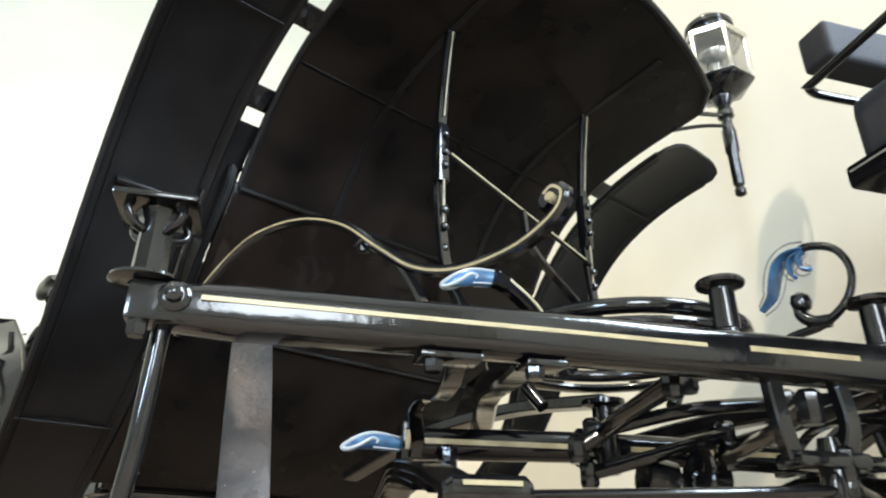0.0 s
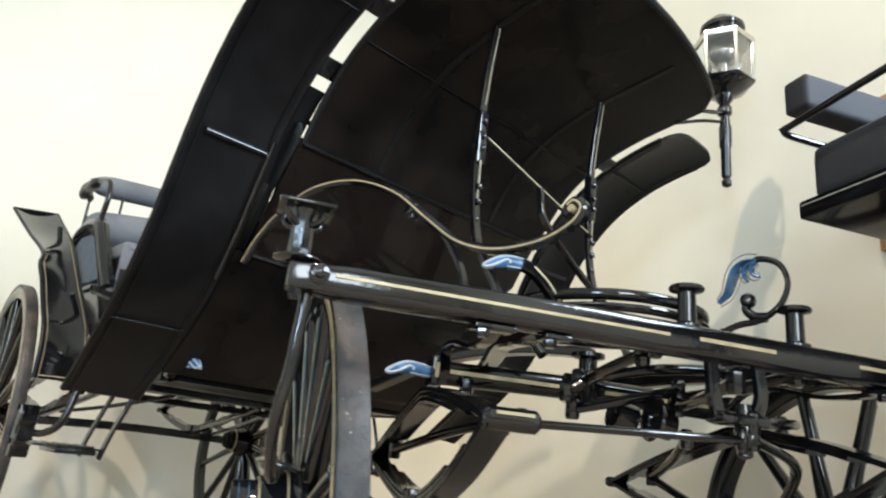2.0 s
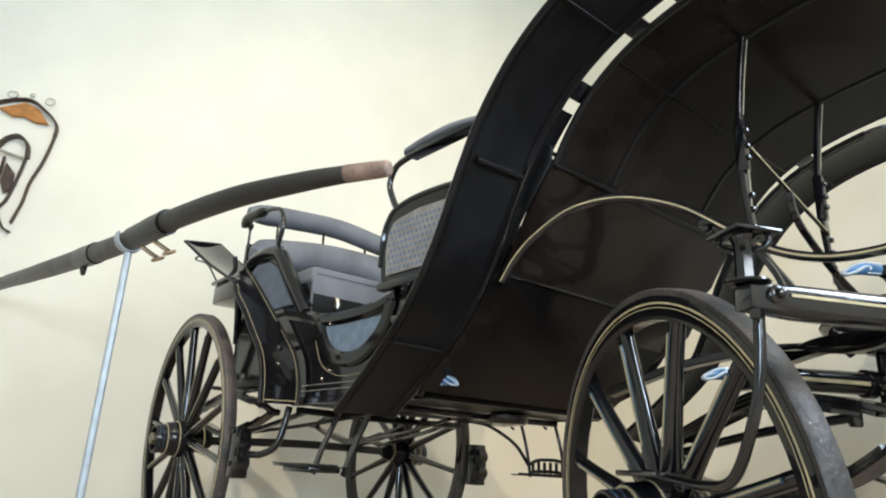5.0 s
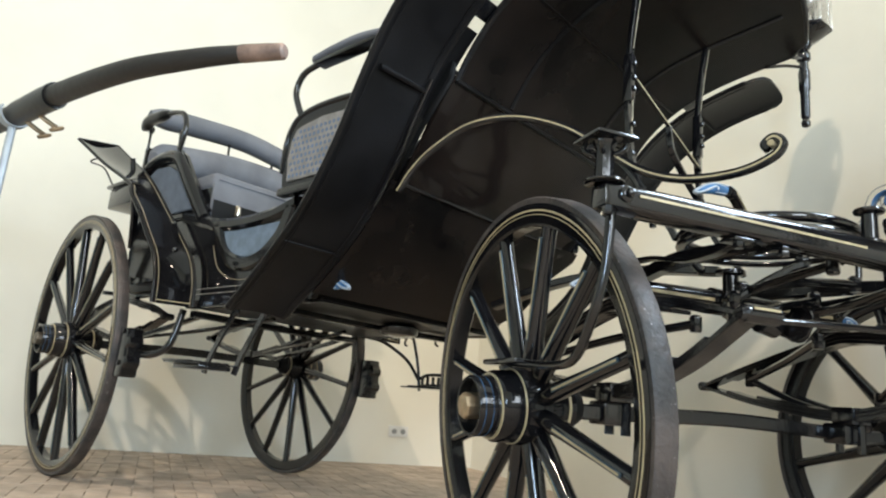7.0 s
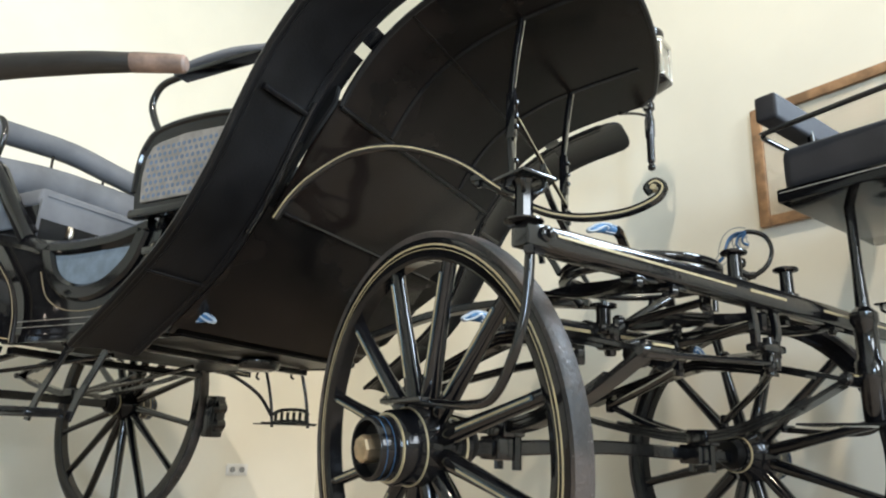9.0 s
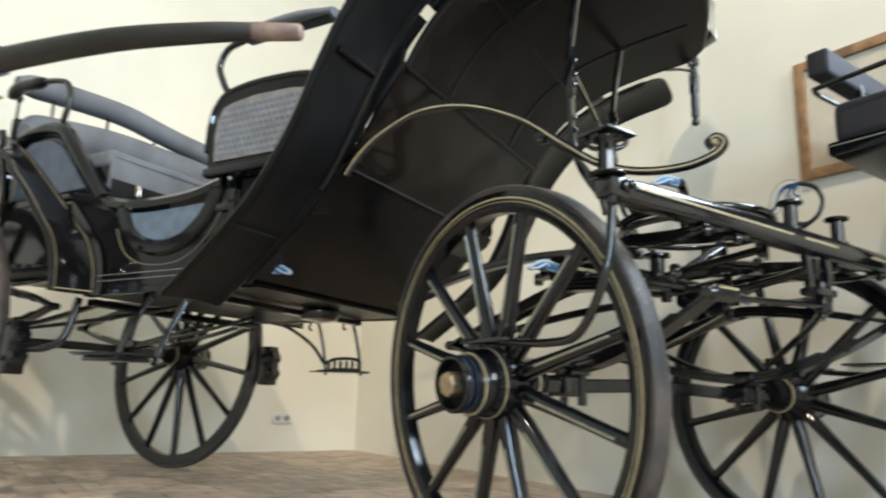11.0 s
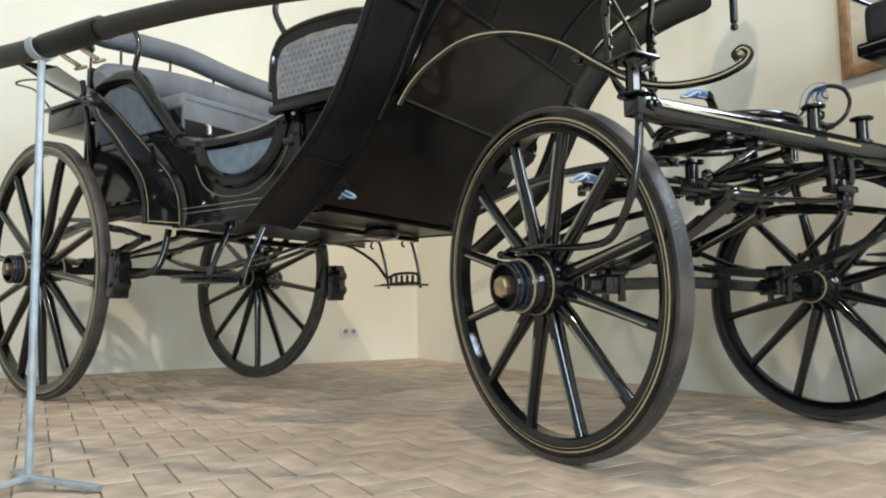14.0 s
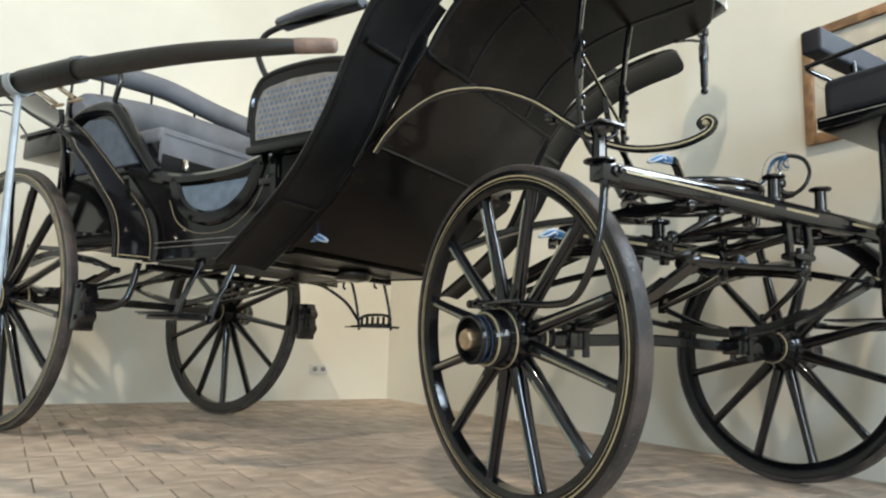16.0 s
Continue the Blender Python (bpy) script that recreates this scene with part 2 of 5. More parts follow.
def bar(points, w, h, per=6, up=(0, 0, 1), scale=None):
    path = smooth_path(points, per) if len(points) > 2 else [Vector(p) for p in points]
    if scale and len(points) > 2:
        m = len(path) - 1
        scale = [scale[0] + (scale[-1] - scale[0]) * i / m for i in range(m + 1)]
    return sweep(path, slab(w, h), up, scale)


def prism(outline, axis, lo, hi, bevel=0.0):
    """A flat plate: a 2D outline drawn out along one axis from lo to hi."""
    bm = bmesh.new()
    i = "xyz".index(axis)

    def at(p, d):
        q = [p[0], p[1]]
        q.insert(i, d)
        return bm.verts.new(q)
    a, b = [at(p, lo) for p in outline], [at(p, hi) for p in outline]
    bm.faces.new(a)
    bm.faces.new(b)
    for k in range(len(a)):
        j = (k + 1) % len(a)
        bm.faces.new((a[k], a[j], b[j], b[k]))
    if bevel:
        bmesh.ops.recalc_face_normals(bm, faces=bm.faces)
        bmesh.ops.bevel(bm, geom=[e for e in bm.edges if len(e.link_faces) == 2 and e.calc_face_angle(0) > 0.9], offset=bevel, segments=2, affect="EDGES")
    return bm


def thing(name, m, label, category, group="", kind=""):
    ob = new(name)
    ob.matrix_world = m
    ob.empty_display_size = 0.1
    return tagged(ob, label, category, group, kind)


def structure(name, bm, mat, label, m=IDENT, smooth=30.0):
    ob = part(name, bm, mat, smooth=smooth)
    ob.matrix_world = m
    return tagged(ob, label, "", "", "structure")

# ---- room ----
W0, W1 = NORTH_WINDOW - 0.7, NORTH_WINDOW + 0.7
structure("wall_north", join(box((-0.3, 0, -0.1), (W0, 0.3, ROOM_H)), box((W0, 0, -0.1), (W1, 0.3, 1.2)), box((W0, 0, 3.9), (W1, 0.3, ROOM_H)), box((W1, 0, -0.1), (ROOM_X + 0.3, 0.3, ROOM_H))), PLASTER, "plain cream plastered wall with a window opening", ROOM)
structure("wall_west", box((-0.3, ROOM_Y, -0.1), (0, -0.002, ROOM_H)), PLASTER, "plain cream plastered wall with a socket near the floor", ROOM)
E0, E1 = EAST_WINDOW - 0.9, EAST_WINDOW + 0.9
L0, L1 = LOW_WINDOW - 0.8, LOW_WINDOW + 0.8
structure("wall_east", join(box((ROOM_X, ROOM_Y, -0.1), (ROOM_X + 0.3, L0, ROOM_H)), box((ROOM_X, L0, -0.1), (ROOM_X + 0.3, L1, 0.85)), box((ROOM_X, L0, 2.6), (ROOM_X + 0.3, L1, ROOM_H)), box((ROOM_X, L1, -0.1), (ROOM_X + 0.3, E0, ROOM_H)), box((ROOM_X, E0, -0.1), (ROOM_X + 0.3, E1, 1.4)), box((ROOM_X, E0, 3.9), (ROOM_X + 0.3, E1, ROOM_H)), box((ROOM_X, E1, -0.1), (ROOM_X + 0.3, -0.002, ROOM_H))), PLASTER, "plain cream plastered wall with two window openings", ROOM)
structure("wall_south", box((-0.3, ROOM_Y - 0.3, -0.1), (ROOM_X + 0.3, ROOM_Y - 0.002, ROOM_H)), PLASTER, "plain cream plastered wall", ROOM)


def window(name, m, w, z0, z1):
    """A window in its opening: a frame with a cross bar, and panes. x runs along the wall, y outwards."""
    ob = structure(name, join(box((-w, 0.18, z0), (-w + 0.07, 0.25, z1)), box((w - 0.07, 0.18, z0), (w, 0.25, z1)), box((-w + 0.07, 0.18, z0), (w - 0.07, 0.25, z0 + 0.07)), box((-w + 0.07, 0.18, z1 - 0.07), (w - 0.07, 0.25, z1)), box((-0.03, 0.19, z0 + 0.07), (0.03, 0.24, z1 - 0.07))), PLASTIC, "white painted window frame in its opening", m)
    for k in (-1, 1):
        p = part("pane", box((min(k * 0.03, k * (w - 0.07)), 0.212, z0 + 0.07), (max(k * 0.03, k * (w - 0.07)), 0.218, z1 - 0.07)), GLASS, ob)
        p.visible_shadow = False


window("window_1", ROOM @ Matrix.Translation((NORTH_WINDOW, 0, 0)), 0.7, 1.2, 3.9)
window("window_2", ROOM @ Matrix.Translation((ROOM_X, EAST_WINDOW, 0)) @ Matrix.Rotation(radians(-90), 4, "Z"), 0.9, 1.4, 3.9)
window("window_3", ROOM @ Matrix.Translation((ROOM_X, LOW_WINDOW, 0)) @ Matrix.Rotation(radians(-90), 4, "Z"), 0.8, 0.85, 2.6)
structure("ceiling", box((-0.3, ROOM_Y - 0.3, ROOM_H + 0.002), (ROOM_X + 0.3, 0.3, ROOM_H + 0.2)), CEILING, "plain white ceiling", ROOM)
floor = structure("floor", box((0, ROOM_Y, -0.2), (ROOM_X, 0, -0.006)), JOINT, "herringbone floor of pale clay bricks with dark joints", ROOM)


# ---- the carriage ----
def wheel(name, parent, m, r, spokes, label):
    """A painted wooden wheel in its own frame: the axle along y, the outer face towards -y."""
    w = new(name)
    w.parent = parent
    w.matrix_local = m
    w["label"] = label
    turn = Matrix.Rotation(radians(90), 4, "X")       # z of a lathe to -y
    ro, ri = r - 0.016, r - 0.069
    felloe = [(ri, -0.018), (ri + 0.008, -0.024), (ro, -0.024), (ro, 0.024), (ri + 0.008, 0.024), (ri, 0.018)]

    def ring(sec, n=72):
        bm = bmesh.new()
        rings = [[bm.verts.new((q * math.cos(2 * math.pi * k / n), h, q * math.sin(2 * math.pi * k / n))) for q, h in sec] for k in range(n)]
        for k in range(n):
            a, b = rings[k], rings[(k + 1) % n]
            for j in range(len(sec)):
                i = (j + 1) % len(sec)
                bm.faces.new((a[j], a[i], b[i], b[j]))
        return bm
    part("felloe", ring(felloe), LACQUER, w)
    part("tyre", ring([(ro + 0.0005, -0.023), (r - 0.003, -0.025), (r, -0.021), (r, 0.021), (r - 0.003, 0.025), (ro + 0.0005, 0.023)]), TYRE, w, "worn grey iron tyre")
    for q, wd in ((ro - 0.015, 0.0036), (ro - 0.026, 0.0014)):
        part("striping", ring([(q - wd, -0.0243), (q - wd, -0.0252), (q + wd * 0.2, -0.0252), (q + wd * 0.2, -0.0243)]), CREAM, w, "thin cream painted line")
    # hub: a barrel with bands, and a nut at the outer end
    hub = [(0.03, 0.105), (0.056, 0.105), (0.060, 0.075), (0.075, 0.040), (0.088, 0.018), (0.090, -0.02), (0.087, -0.042), (0.083, -0.054),
           (0.082, -0.090), (0.076, -0.097), (0.070, -0.102), (0.069, -0.106), (0.069, -0.146), (0.0665, -0.150), (0.061, -0.150), (0.057, -0.124), (0.026, -0.122)]
    part("hub", lathe([(q, -h) for q, h in hub], 32, turn), LACQUER, w)
    part("hub_nut", lathe([(0.030, 0.118), (0.030, 0.160), (0.027, 0.165), (0.008, 0.167)], 8, turn), BRASS if r < 0.55 else DULL_NUT, w, "dull brass axle nut", smooth=20)
    for q, h in ((0.0865, 0.045), (0.0755, 0.0985)):
        part("hub_line", lathe([(q - 0.004, h - 0.0022), (q + 0.0006, h - 0.0022), (q + 0.0006, h + 0.0022), (q - 0.004, h + 0.0022)], 32, turn), CREAM, w)
    for h in (0.118, 0.137):
        part("hub_line", ring([(0.0670, -h - 0.0006), (0.0694, -h - 0.0006), (0.0694, -h + 0.0006), (0.0670, -h + 0.0006)], 32), BLUE, w)
    # dull black lining added so that the cup's recess stays in shade
    part("hub_cup_shade", lathe([(0.027, 0.1230), (0.0555, 0.1262), (0.0596, 0.1488), (0.0604, 0.1492), (0.0575, 0.1228), (0.027, 0.1216)], 32, turn), DRAWER, w)
    part("axle_collar", lathe([(0.022, -0.104), (0.051, -0.104), (0.049, -0.118), (0.040, -0.134), (0.022, -0.136)], 24, turn), DRAWER, w)
    part("hub_line", lathe([(0.055, -0.088), (0.0615, -0.088), (0.0615, -0.082), (0.055, -0.082)], 32, turn), CREAM, w)
    # one spoke, then its repeats on the same mesh
    path = [(0, 0, 0.075 + (ri - 0.07) * i / 6) for i in range(7)]
    sp = sweep(path, circle(0.0172, 12, 0.0205), up=(0, 1, 0), scale=[(1.15, 1.15), (1.25, 1.2), (1.1, 1.1), (1, 1), (0.92, 0.92), (0.9, 0.9), (0.95, 0.95)])
    ln = box((-0.0022, -0.0238, 0.16), (0.0022, -0.0195, ri - 0.03))
    first = part("spoke", sp, SPOKE_PAINT, w)
    line = part("striping", ln, CREAM, first)
    under = part("striping", box((-0.0046, -0.0230, 0.156), (0.0046, -0.0192, ri - 0.026)), BLUE_LINE, first, "thin dark blue edging of the line")
    for k in range(spokes):
        ang = Matrix.Rotation(2 * math.pi * (k + 0.5) / spokes, 4, "Y")
        if k == 0:
            first.matrix_local = ang
            line.matrix_local = ang
            under.matrix_local = ang
            continue
        o = first.copy()
        scene.collection.objects.link(o)
        o.matrix_local = ang
        c = line.copy()
        scene.collection.objects.link(c)
        c.matrix_local = ang
        e = under.copy()
        scene.collection.objects.link(e)
        e.matrix_local = ang
    return w


carriage = thing("carriage", BODY, "black lacquered open four-wheeled horse carriage with cream striping", "carriage")
GB = BODY.inverted() @ GEAR                        # the fore-carriage within the body's frame
FLIP = Matrix.Rotation(math.pi, 4, "Z")
RF, RR, HF = 0.4965, 0.64, 0.60


def wheel_at(x, y, r, yaw, camber, spin, outward=-1):
    """A wheel's frame within the body's: its middle, turn, lean (top outwards) and the turn of its spokes."""
    m = Matrix.Translation((x, y, r + 0.001)) @ Matrix.Rotation(radians(yaw), 4, "Z")
    if outward > 0:
        m = m @ Matrix.Rotation(math.pi, 4, "Z")
    return BODY.inverted() @ m @ Matrix.Rotation(camber, 4, "X") @ Matrix.Rotation(radians(spin), 4, "Y")


wheel("front_wheel", carriage, wheel_at(2.564, -0.376, RF, -22.2, 0.068, 1), RF, 12, "black front wheel with twelve cream-lined spokes")
wheel("front_wheel", carriage, wheel_at(3.080, 0.872, RF, -22.2, 0.068, 0, 1), RF, 12, "black front wheel with twelve cream-lined spokes")
wheel("rear_wheel", carriage, wheel_at(-0.145, -0.630, RR, 1.0, 0.035, 9.5), RR, 14, "black rear wheel with fourteen cream-lined spokes")
wheel("rear_wheel", carriage, wheel_at(-0.172, 0.706, RR, 1.0, 0.035, -9.5, 1), RR, 14, "black rear wheel with fourteen cream-lined spokes")

PROFILE = [(1.53, 0.725), (1.73, 0.875), (1.88, 1.01), (2.0, 1.18), (2.08, 1.34), (2.165, 1.49), (2.29, 1.63), (2.44, 1.725), (2.62, 1.785), (2.86, 1.825), (3.02, 1.845)]
FINE = smooth_path([(x, 0, z) for x, z in PROFILE], 8)


def bent(u0, u1, nu):
    """Points and normals of the bent profile, from u0 to u1."""
    out = []
    for k in range(nu + 1):
        u = u0 + (u1 - u0) * k / nu
        for a, b in zip(FINE, FINE[1:]):
            if a.x <= u <= b.x or b is FINE[-1]:
                t = (b - a).normalized()
                out.append((a + (b - a) * ((u - a.x) / (b.x - a.x)), Vector((-t.z, 0, t.x))))
                break
    return out


def bent_sheet(start, end, vs, thick):
    """A sheet bent to the profile; start(v) and end(v) give its lower and upper edge."""
    bm = bmesh.new()
    nu = 26
    cols = []
    for v in vs:
        col = []
        for p, q in bent(start(v), end(v), nu):
            col.append((bm.verts.new((p.x + q.x * thick / 2, v, p.z + q.z * thick / 2)), bm.verts.new((p.x - q.x * thick / 2, v, p.z - q.z * thick / 2))))
        cols.append(col)
    for a, b in zip(cols, cols[1:]):
        for i in range(nu):
            bm.faces.new((a[i][0], a[i + 1][0], b[i + 1][0], b[i][0]))
            bm.faces.new((a[i][1], b[i][1], b[i + 1][1], a[i + 1][1]))
        bm.faces.new((a[0][0], b[0][0], b[0][1], a[0][1]))
        bm.faces.new((a[-1][0], a[-1][1], b[-1][1], b[-1][0]))
    for c in (cols[0], cols[-1]):
        for i in range(nu):
            bm.faces.new((c[i][0], c[i + 1][0], c[i + 1][1], c[i][1]))
    return bm


def along(u0, u1, v, off=-0.012, n=24):
    """A line on the forward face of the bent profile. v: a number, or a function of u."""
    out = []
    for p, q in bent(u0, u1, n):
        out.append(Vector((p.x, v(p.x) if callable(v) else v, p.z)) - Vector((q.x, 0, q.z)) * -off)
    return out


def scroll(m, s=1.0, parent=None, stem=True):
    """A carved scroll end: a blue leaf with a white rim that curls back on each side; it points along -x of its own frame."""
    spine = smooth_path([(0.05, 0, 0), (0.02, 0, 0.004), (-0.02, 0, 0.008), (-0.055, 0, 0.002), (-0.088, 0, -0.010)], 4)
    n = len(spine) - 1
    width = [0.75 + 0.38 * math.sin(math.pi * (0.12 + 0.80 * i / n)) - 0.62 * (i / n) ** 5 for i in range(n + 1)]
    base = part("scroll_end", sweep(spine, circle(0.015, 14, 0.020), scale=width), BLUE, parent, "blue painted scroll end with a white rim", m @ Matrix.Scale(s, 4))
    for k in (-1, 1):
        rim = smooth_path([(0.048, k * 0.010, 0.015), (0.015, k * 0.011, 0.021), (-0.02, k * 0.011, 0.024), (-0.052, k * 0.010, 0.016), (-0.082, k * 0.006, -0.001), (-0.093, k * 0.004, -0.011),
                           (-0.080, k * 0.009, -0.016), (-0.055, k * 0.0135, -0.008), (-0.034, k * 0.0155, 0.004), (-0.020, k * 0.016, 0.011), (-0.008, k * 0.016, 0.006), (-0.012, k * 0.0165, -0.001)], 4)
        q = len(rim) - 1
        part("white_rim", sweep(rim, circle(0.0036, 8), up=(0, 1, 0), scale=[0.6 + 0.7 * math.sin(math.pi * (0.1 + 0.85 * i / q)) for i in range(q + 1)]), WHITE, base, "white painted rim", m @ Matrix.Scale(s, 4))
        low = smooth_path([(0.046, k * 0.009, -0.014), (0.015, k * 0.011, -0.012), (-0.018, k * 0.012, -0.010)], 4)
        part("white_rim", sweep(low, circle(0.0024, 8), up=(0, 1, 0)), WHITE, base, "white painted rim", m @ Matrix.Scale(s, 4))
    return base


# dashboard, wings and toe board
cols = [-0.49 + 1.045 * k / 16 for k in range(17)]
top_edge = lambda v: 2.99 - 0.30 * v * v - (0.05 if abs(v) > 0.5 else 0.0)


def forward(pts):
    """The dashboard stands a little in front of the wings at its foot."""
    for p in pts:
        p.x += 0.04 * min(1.0, max(0.0, (1.75 - p.z) / 0.3))
    return pts


def dash_mesh(bm):
    forward([v.co for v in bm.verts])
    return bm


dash = part("dashboard", dash_mesh(bent_sheet(lambda v: 2.142, top_edge, cols, 0.016)), PATENT, carriage, "curved black leather dashboard")
low = bent_sheet(lambda v: 1.655 if v < 0.4305 else 1.87 + 0.75 * (v - 0.43), lambda v: 1.985, [-0.545, -0.2, 0.2, 0.43, 0.431, 0.48, 0.555], 0.02)
part("toe_board", low, PATENT, carriage, "black toe board")
high = bent_sheet(lambda v: 1.975 if v < 0.4305 else 1.99 + 0.6 * (v - 0.43), lambda v: 2.15, [-0.506, -0.2, 0.2, 0.43, 0.431, 0.48, 0.55], 0.018)
for q in high.verts:
    q.co.x += 0.032 * min(1.0, max(0.0, (q.co.z - 1.13) / 0.32))
batten = [p - q * 0.012 for p, q in bent(1.983, 1.983, 1)][:1]
part("boot_batten", sweep([Vector((batten[0].x, v, batten[0].z)) for v in (-0.50, 0.0, 0.42)], slab(0.014, 0.010)), LACQUER, carriage)
part("boot_front", high, GLOSS, carriage, "glossy black lacquered panel under the dashboard")
edge = [Vector((p.x, -0.49, p.z)) for p, q in bent(2.142, top_edge(0.53), 20)]
rim = edge + [Vector((bent(top_edge(v), top_edge(v), 1)[0][0].x, v, bent(top_edge(v), top_edge(v), 1)[0][0].z)) for v in cols[1:-1]] + [Vector((p.x, 0.555, p.z)) for p in reversed(edge)]
part("piping", sweep(forward(rim), circle(0.0105, 8), up=(0.3, 0.1, 1)), LEATHER, dash)
part("piping", sweep(forward([Vector((2.145, -0.495, 1.452)), Vector((2.145, 0.555, 1.452))]), circle(0.009, 8)), LEATHER, dash)
for v in (-0.228, 0.278):
    part("rib", sweep(forward(along(2.15, 2.9, v, -0.0095)), slab(0.016, 0.006)), LEATHER, dash)
for u in (2.40,):
    p, q = bent(u, u, 1)[0]
    part("rib", sweep(forward([Vector((p.x, -0.485, p.z)) - q * 0.009, Vector((p.x, 0.545, p.z)) - q * 0.0085]), slab(0.014, 0.0026)), LEATHER, dash)
for side in (-1, 1):
    outer = lambda u: (0.77 if side < 0 else 0.855) + 0.035 * (u - 1.5)
    inner = lambda u: 0.552 if side < 0 else 0.622 + 0.06 * min(1.0, max(0.0, (2.06 - u) / 0.14))

    def wing_end(s):
        k = max(0.0, abs(2 * s - 1) - 0.4) / 0.6
        return 2.745 - (0.11 if side < 0 else 0.045) * (1 - math.sqrt(max(0.0, 1 - k * k)))
    # across the wing, s runs from its inner to its outer edge
    bm = bmesh.new()
    rows = []
    nu, nv = 34, 16
    for j in range(nv + 1):
        s = j / nv
        row = []
        for p, q in bent(1.53, wing_end(s), nu):
            v = side * (inner(p.x) + (outer(p.x) - inner(p.x)) * s)
            sag = 0.012 * (1 - (2 * s - 1) ** 2)
            c = Vector((p.x, v, p.z)) + Vector((q.x, 0, q.z)) * sag
            row.append((bm.verts.new(c + Vector((q.x, 0, q.z)) * 0.006), bm.verts.new(c - Vector((q.x, 0, q.z)) * 0.006)))
        rows.append(row)
    for a, b in zip(rows, rows[1:]):
        for i in range(nu):
            bm.faces.new((a[i][0], a[i + 1][0], b[i + 1][0], b[i][0]))
            bm.faces.new((a[i][1], b[i][1], b[i + 1][1], a[i + 1][1]))
        bm.faces.new((a[0][0], b[0][0], b[0][1], a[0][1]))
        bm.faces.new((a[-1][0], a[-1][1], b[-1][1], b[-1][0]))
    for c in (rows[0], rows[-1]):
        for i in range(nu):
            bm.faces.new((c[i][0], c[i + 1][0], c[i + 1][1], c[i][1]))
    wing = part("wing", bm, LEATHER, carriage, "black leather front wing with welted edges")
    for f in (inner, outer):
        part("welt", sweep(along(1.535, 2.67, lambda u, f=f: side * f(u), 0.0, 34), circle(0.009, 8)), LEATHER, wing)
        ins = 0.022 if f is inner else -0.022
        part("stitching", sweep(along(1.54, 2.66, lambda u, f=f: side * (f(u) + ins), -0.0065, 34), circle(0.0018, 6)), LEATHER, wing)
    for u in (1.79, 2.115, 2.46):
        p, q = bent(u, u, 1)[0]
        o = Vector((q.x, 0, q.z)) * (-0.004)
        part("rib", sweep([Vector((p.x, side * (inner(u) + 0.01), p.z)) + o, Vector((p.x, side * (outer(u) - (0.042 if 2 < u < 2.3 else 0.01)), p.z)) + o], circle(0.010 if 2 < u < 2.3 else 0.0035, 10)), LACQUER if 2 < u < 2.3 else LEATHER, wing)
    # brackets that hold the wing off the dashboard
    for u in (2.30, 2.50, 2.64) if side < 0 else (2.47,):
        p, q = bent(u, u, 1)[0]
        part("wing_bracket", box((-0.03, -0.034, -0.005), (0.03, 0.034, 0.005), 0.003), IRON, wing, "", Matrix.Translation((p.x, -0.526 if side < 0 else 0.59, p.z)) @ Matrix.Rotation(math.atan2(q.x, q.z), 4, "Y"))
    part("wing_stay", sweep(along(1.93, 2.135, lambda u: side * (inner(u) + 0.012), -0.012), circle(0.0065, 8)), IRON, wing)

# dark strip added to block the bright sliver between wing and dashboard
part("gap_filler", bent_sheet(lambda v: 2.08, lambda v: 2.25, [-0.552, -0.525, -0.495], 0.008), LEATHER, carriage)

# struts from the fore-carriage up to the dashboard
for v, low in ((-0.228, 1.04), (0.278, 1.02)):
    strut = part("dash_strut", bar([(2.765, v, 0.955), (2.75, v, 0.985), (2.715, v, low), (2.645, v, 1.16), (2.62, v, 1.32), (2.618, v, 1.50), (2.632, v, 1.66), (2.65, v, 1.785)], 0.016, 0.024, up=(0, 1, 0)), IRON, carriage, "black iron strut with its pale reflection drawn as a line")
    # these tan lines paint the pale reflection that runs along the strut
    part("striping", bar([(2.628, v - 0.001, 1.17), (2.633, v - 0.001, 1.33), (2.631, v - 0.001, 1.44)], 0.003, 0.005, up=(0, 1, 0)), DULL_LINE, strut)
    part("striping", bar([(2.6315, v - 0.001, 1.55), (2.6445, v - 0.001, 1.66), (2.662, v - 0.001, 1.775)], 0.003, 0.003, up=(0, 1, 0)), DULL_LINE, strut)
    for z in (1.22, 1.27, 1.31, 1.42, 1.455, 1.50):
        part("bolt", lathe([(0.009, 0.0), (0.009, 0.008), (0.005, 0.011)], 8, Matrix.Translation((2.632, v, z)) @ Matrix.Rotation(radians(90), 4, "Y")), IRON, strut)
    part("sleeve", box((2.606, v - 0.014, 1.38), (2.634, v + 0.014, 1.53), 0.004), IRON, strut)
brace_rod = part("strut_rod", rod([(2.63, -0.24, 1.465), (2.63, 0.275, 1.33)], 0.006), IRON, carriage)
part("striping", rod([(2.6355, -0.21, 1.457), (2.6355, 0.25, 1.3365)], 0.0022), CREAM, brace_rod)
part("strut_brace", bar([(2.63, 0.02, 1.395), (2.64, 0.04, 1.30), (2.67, 0.17, 1.18), (2.71, 0.27, 1.09)], 0.012, 0.02, up=(1, 0, 0)), IRON, carriage)

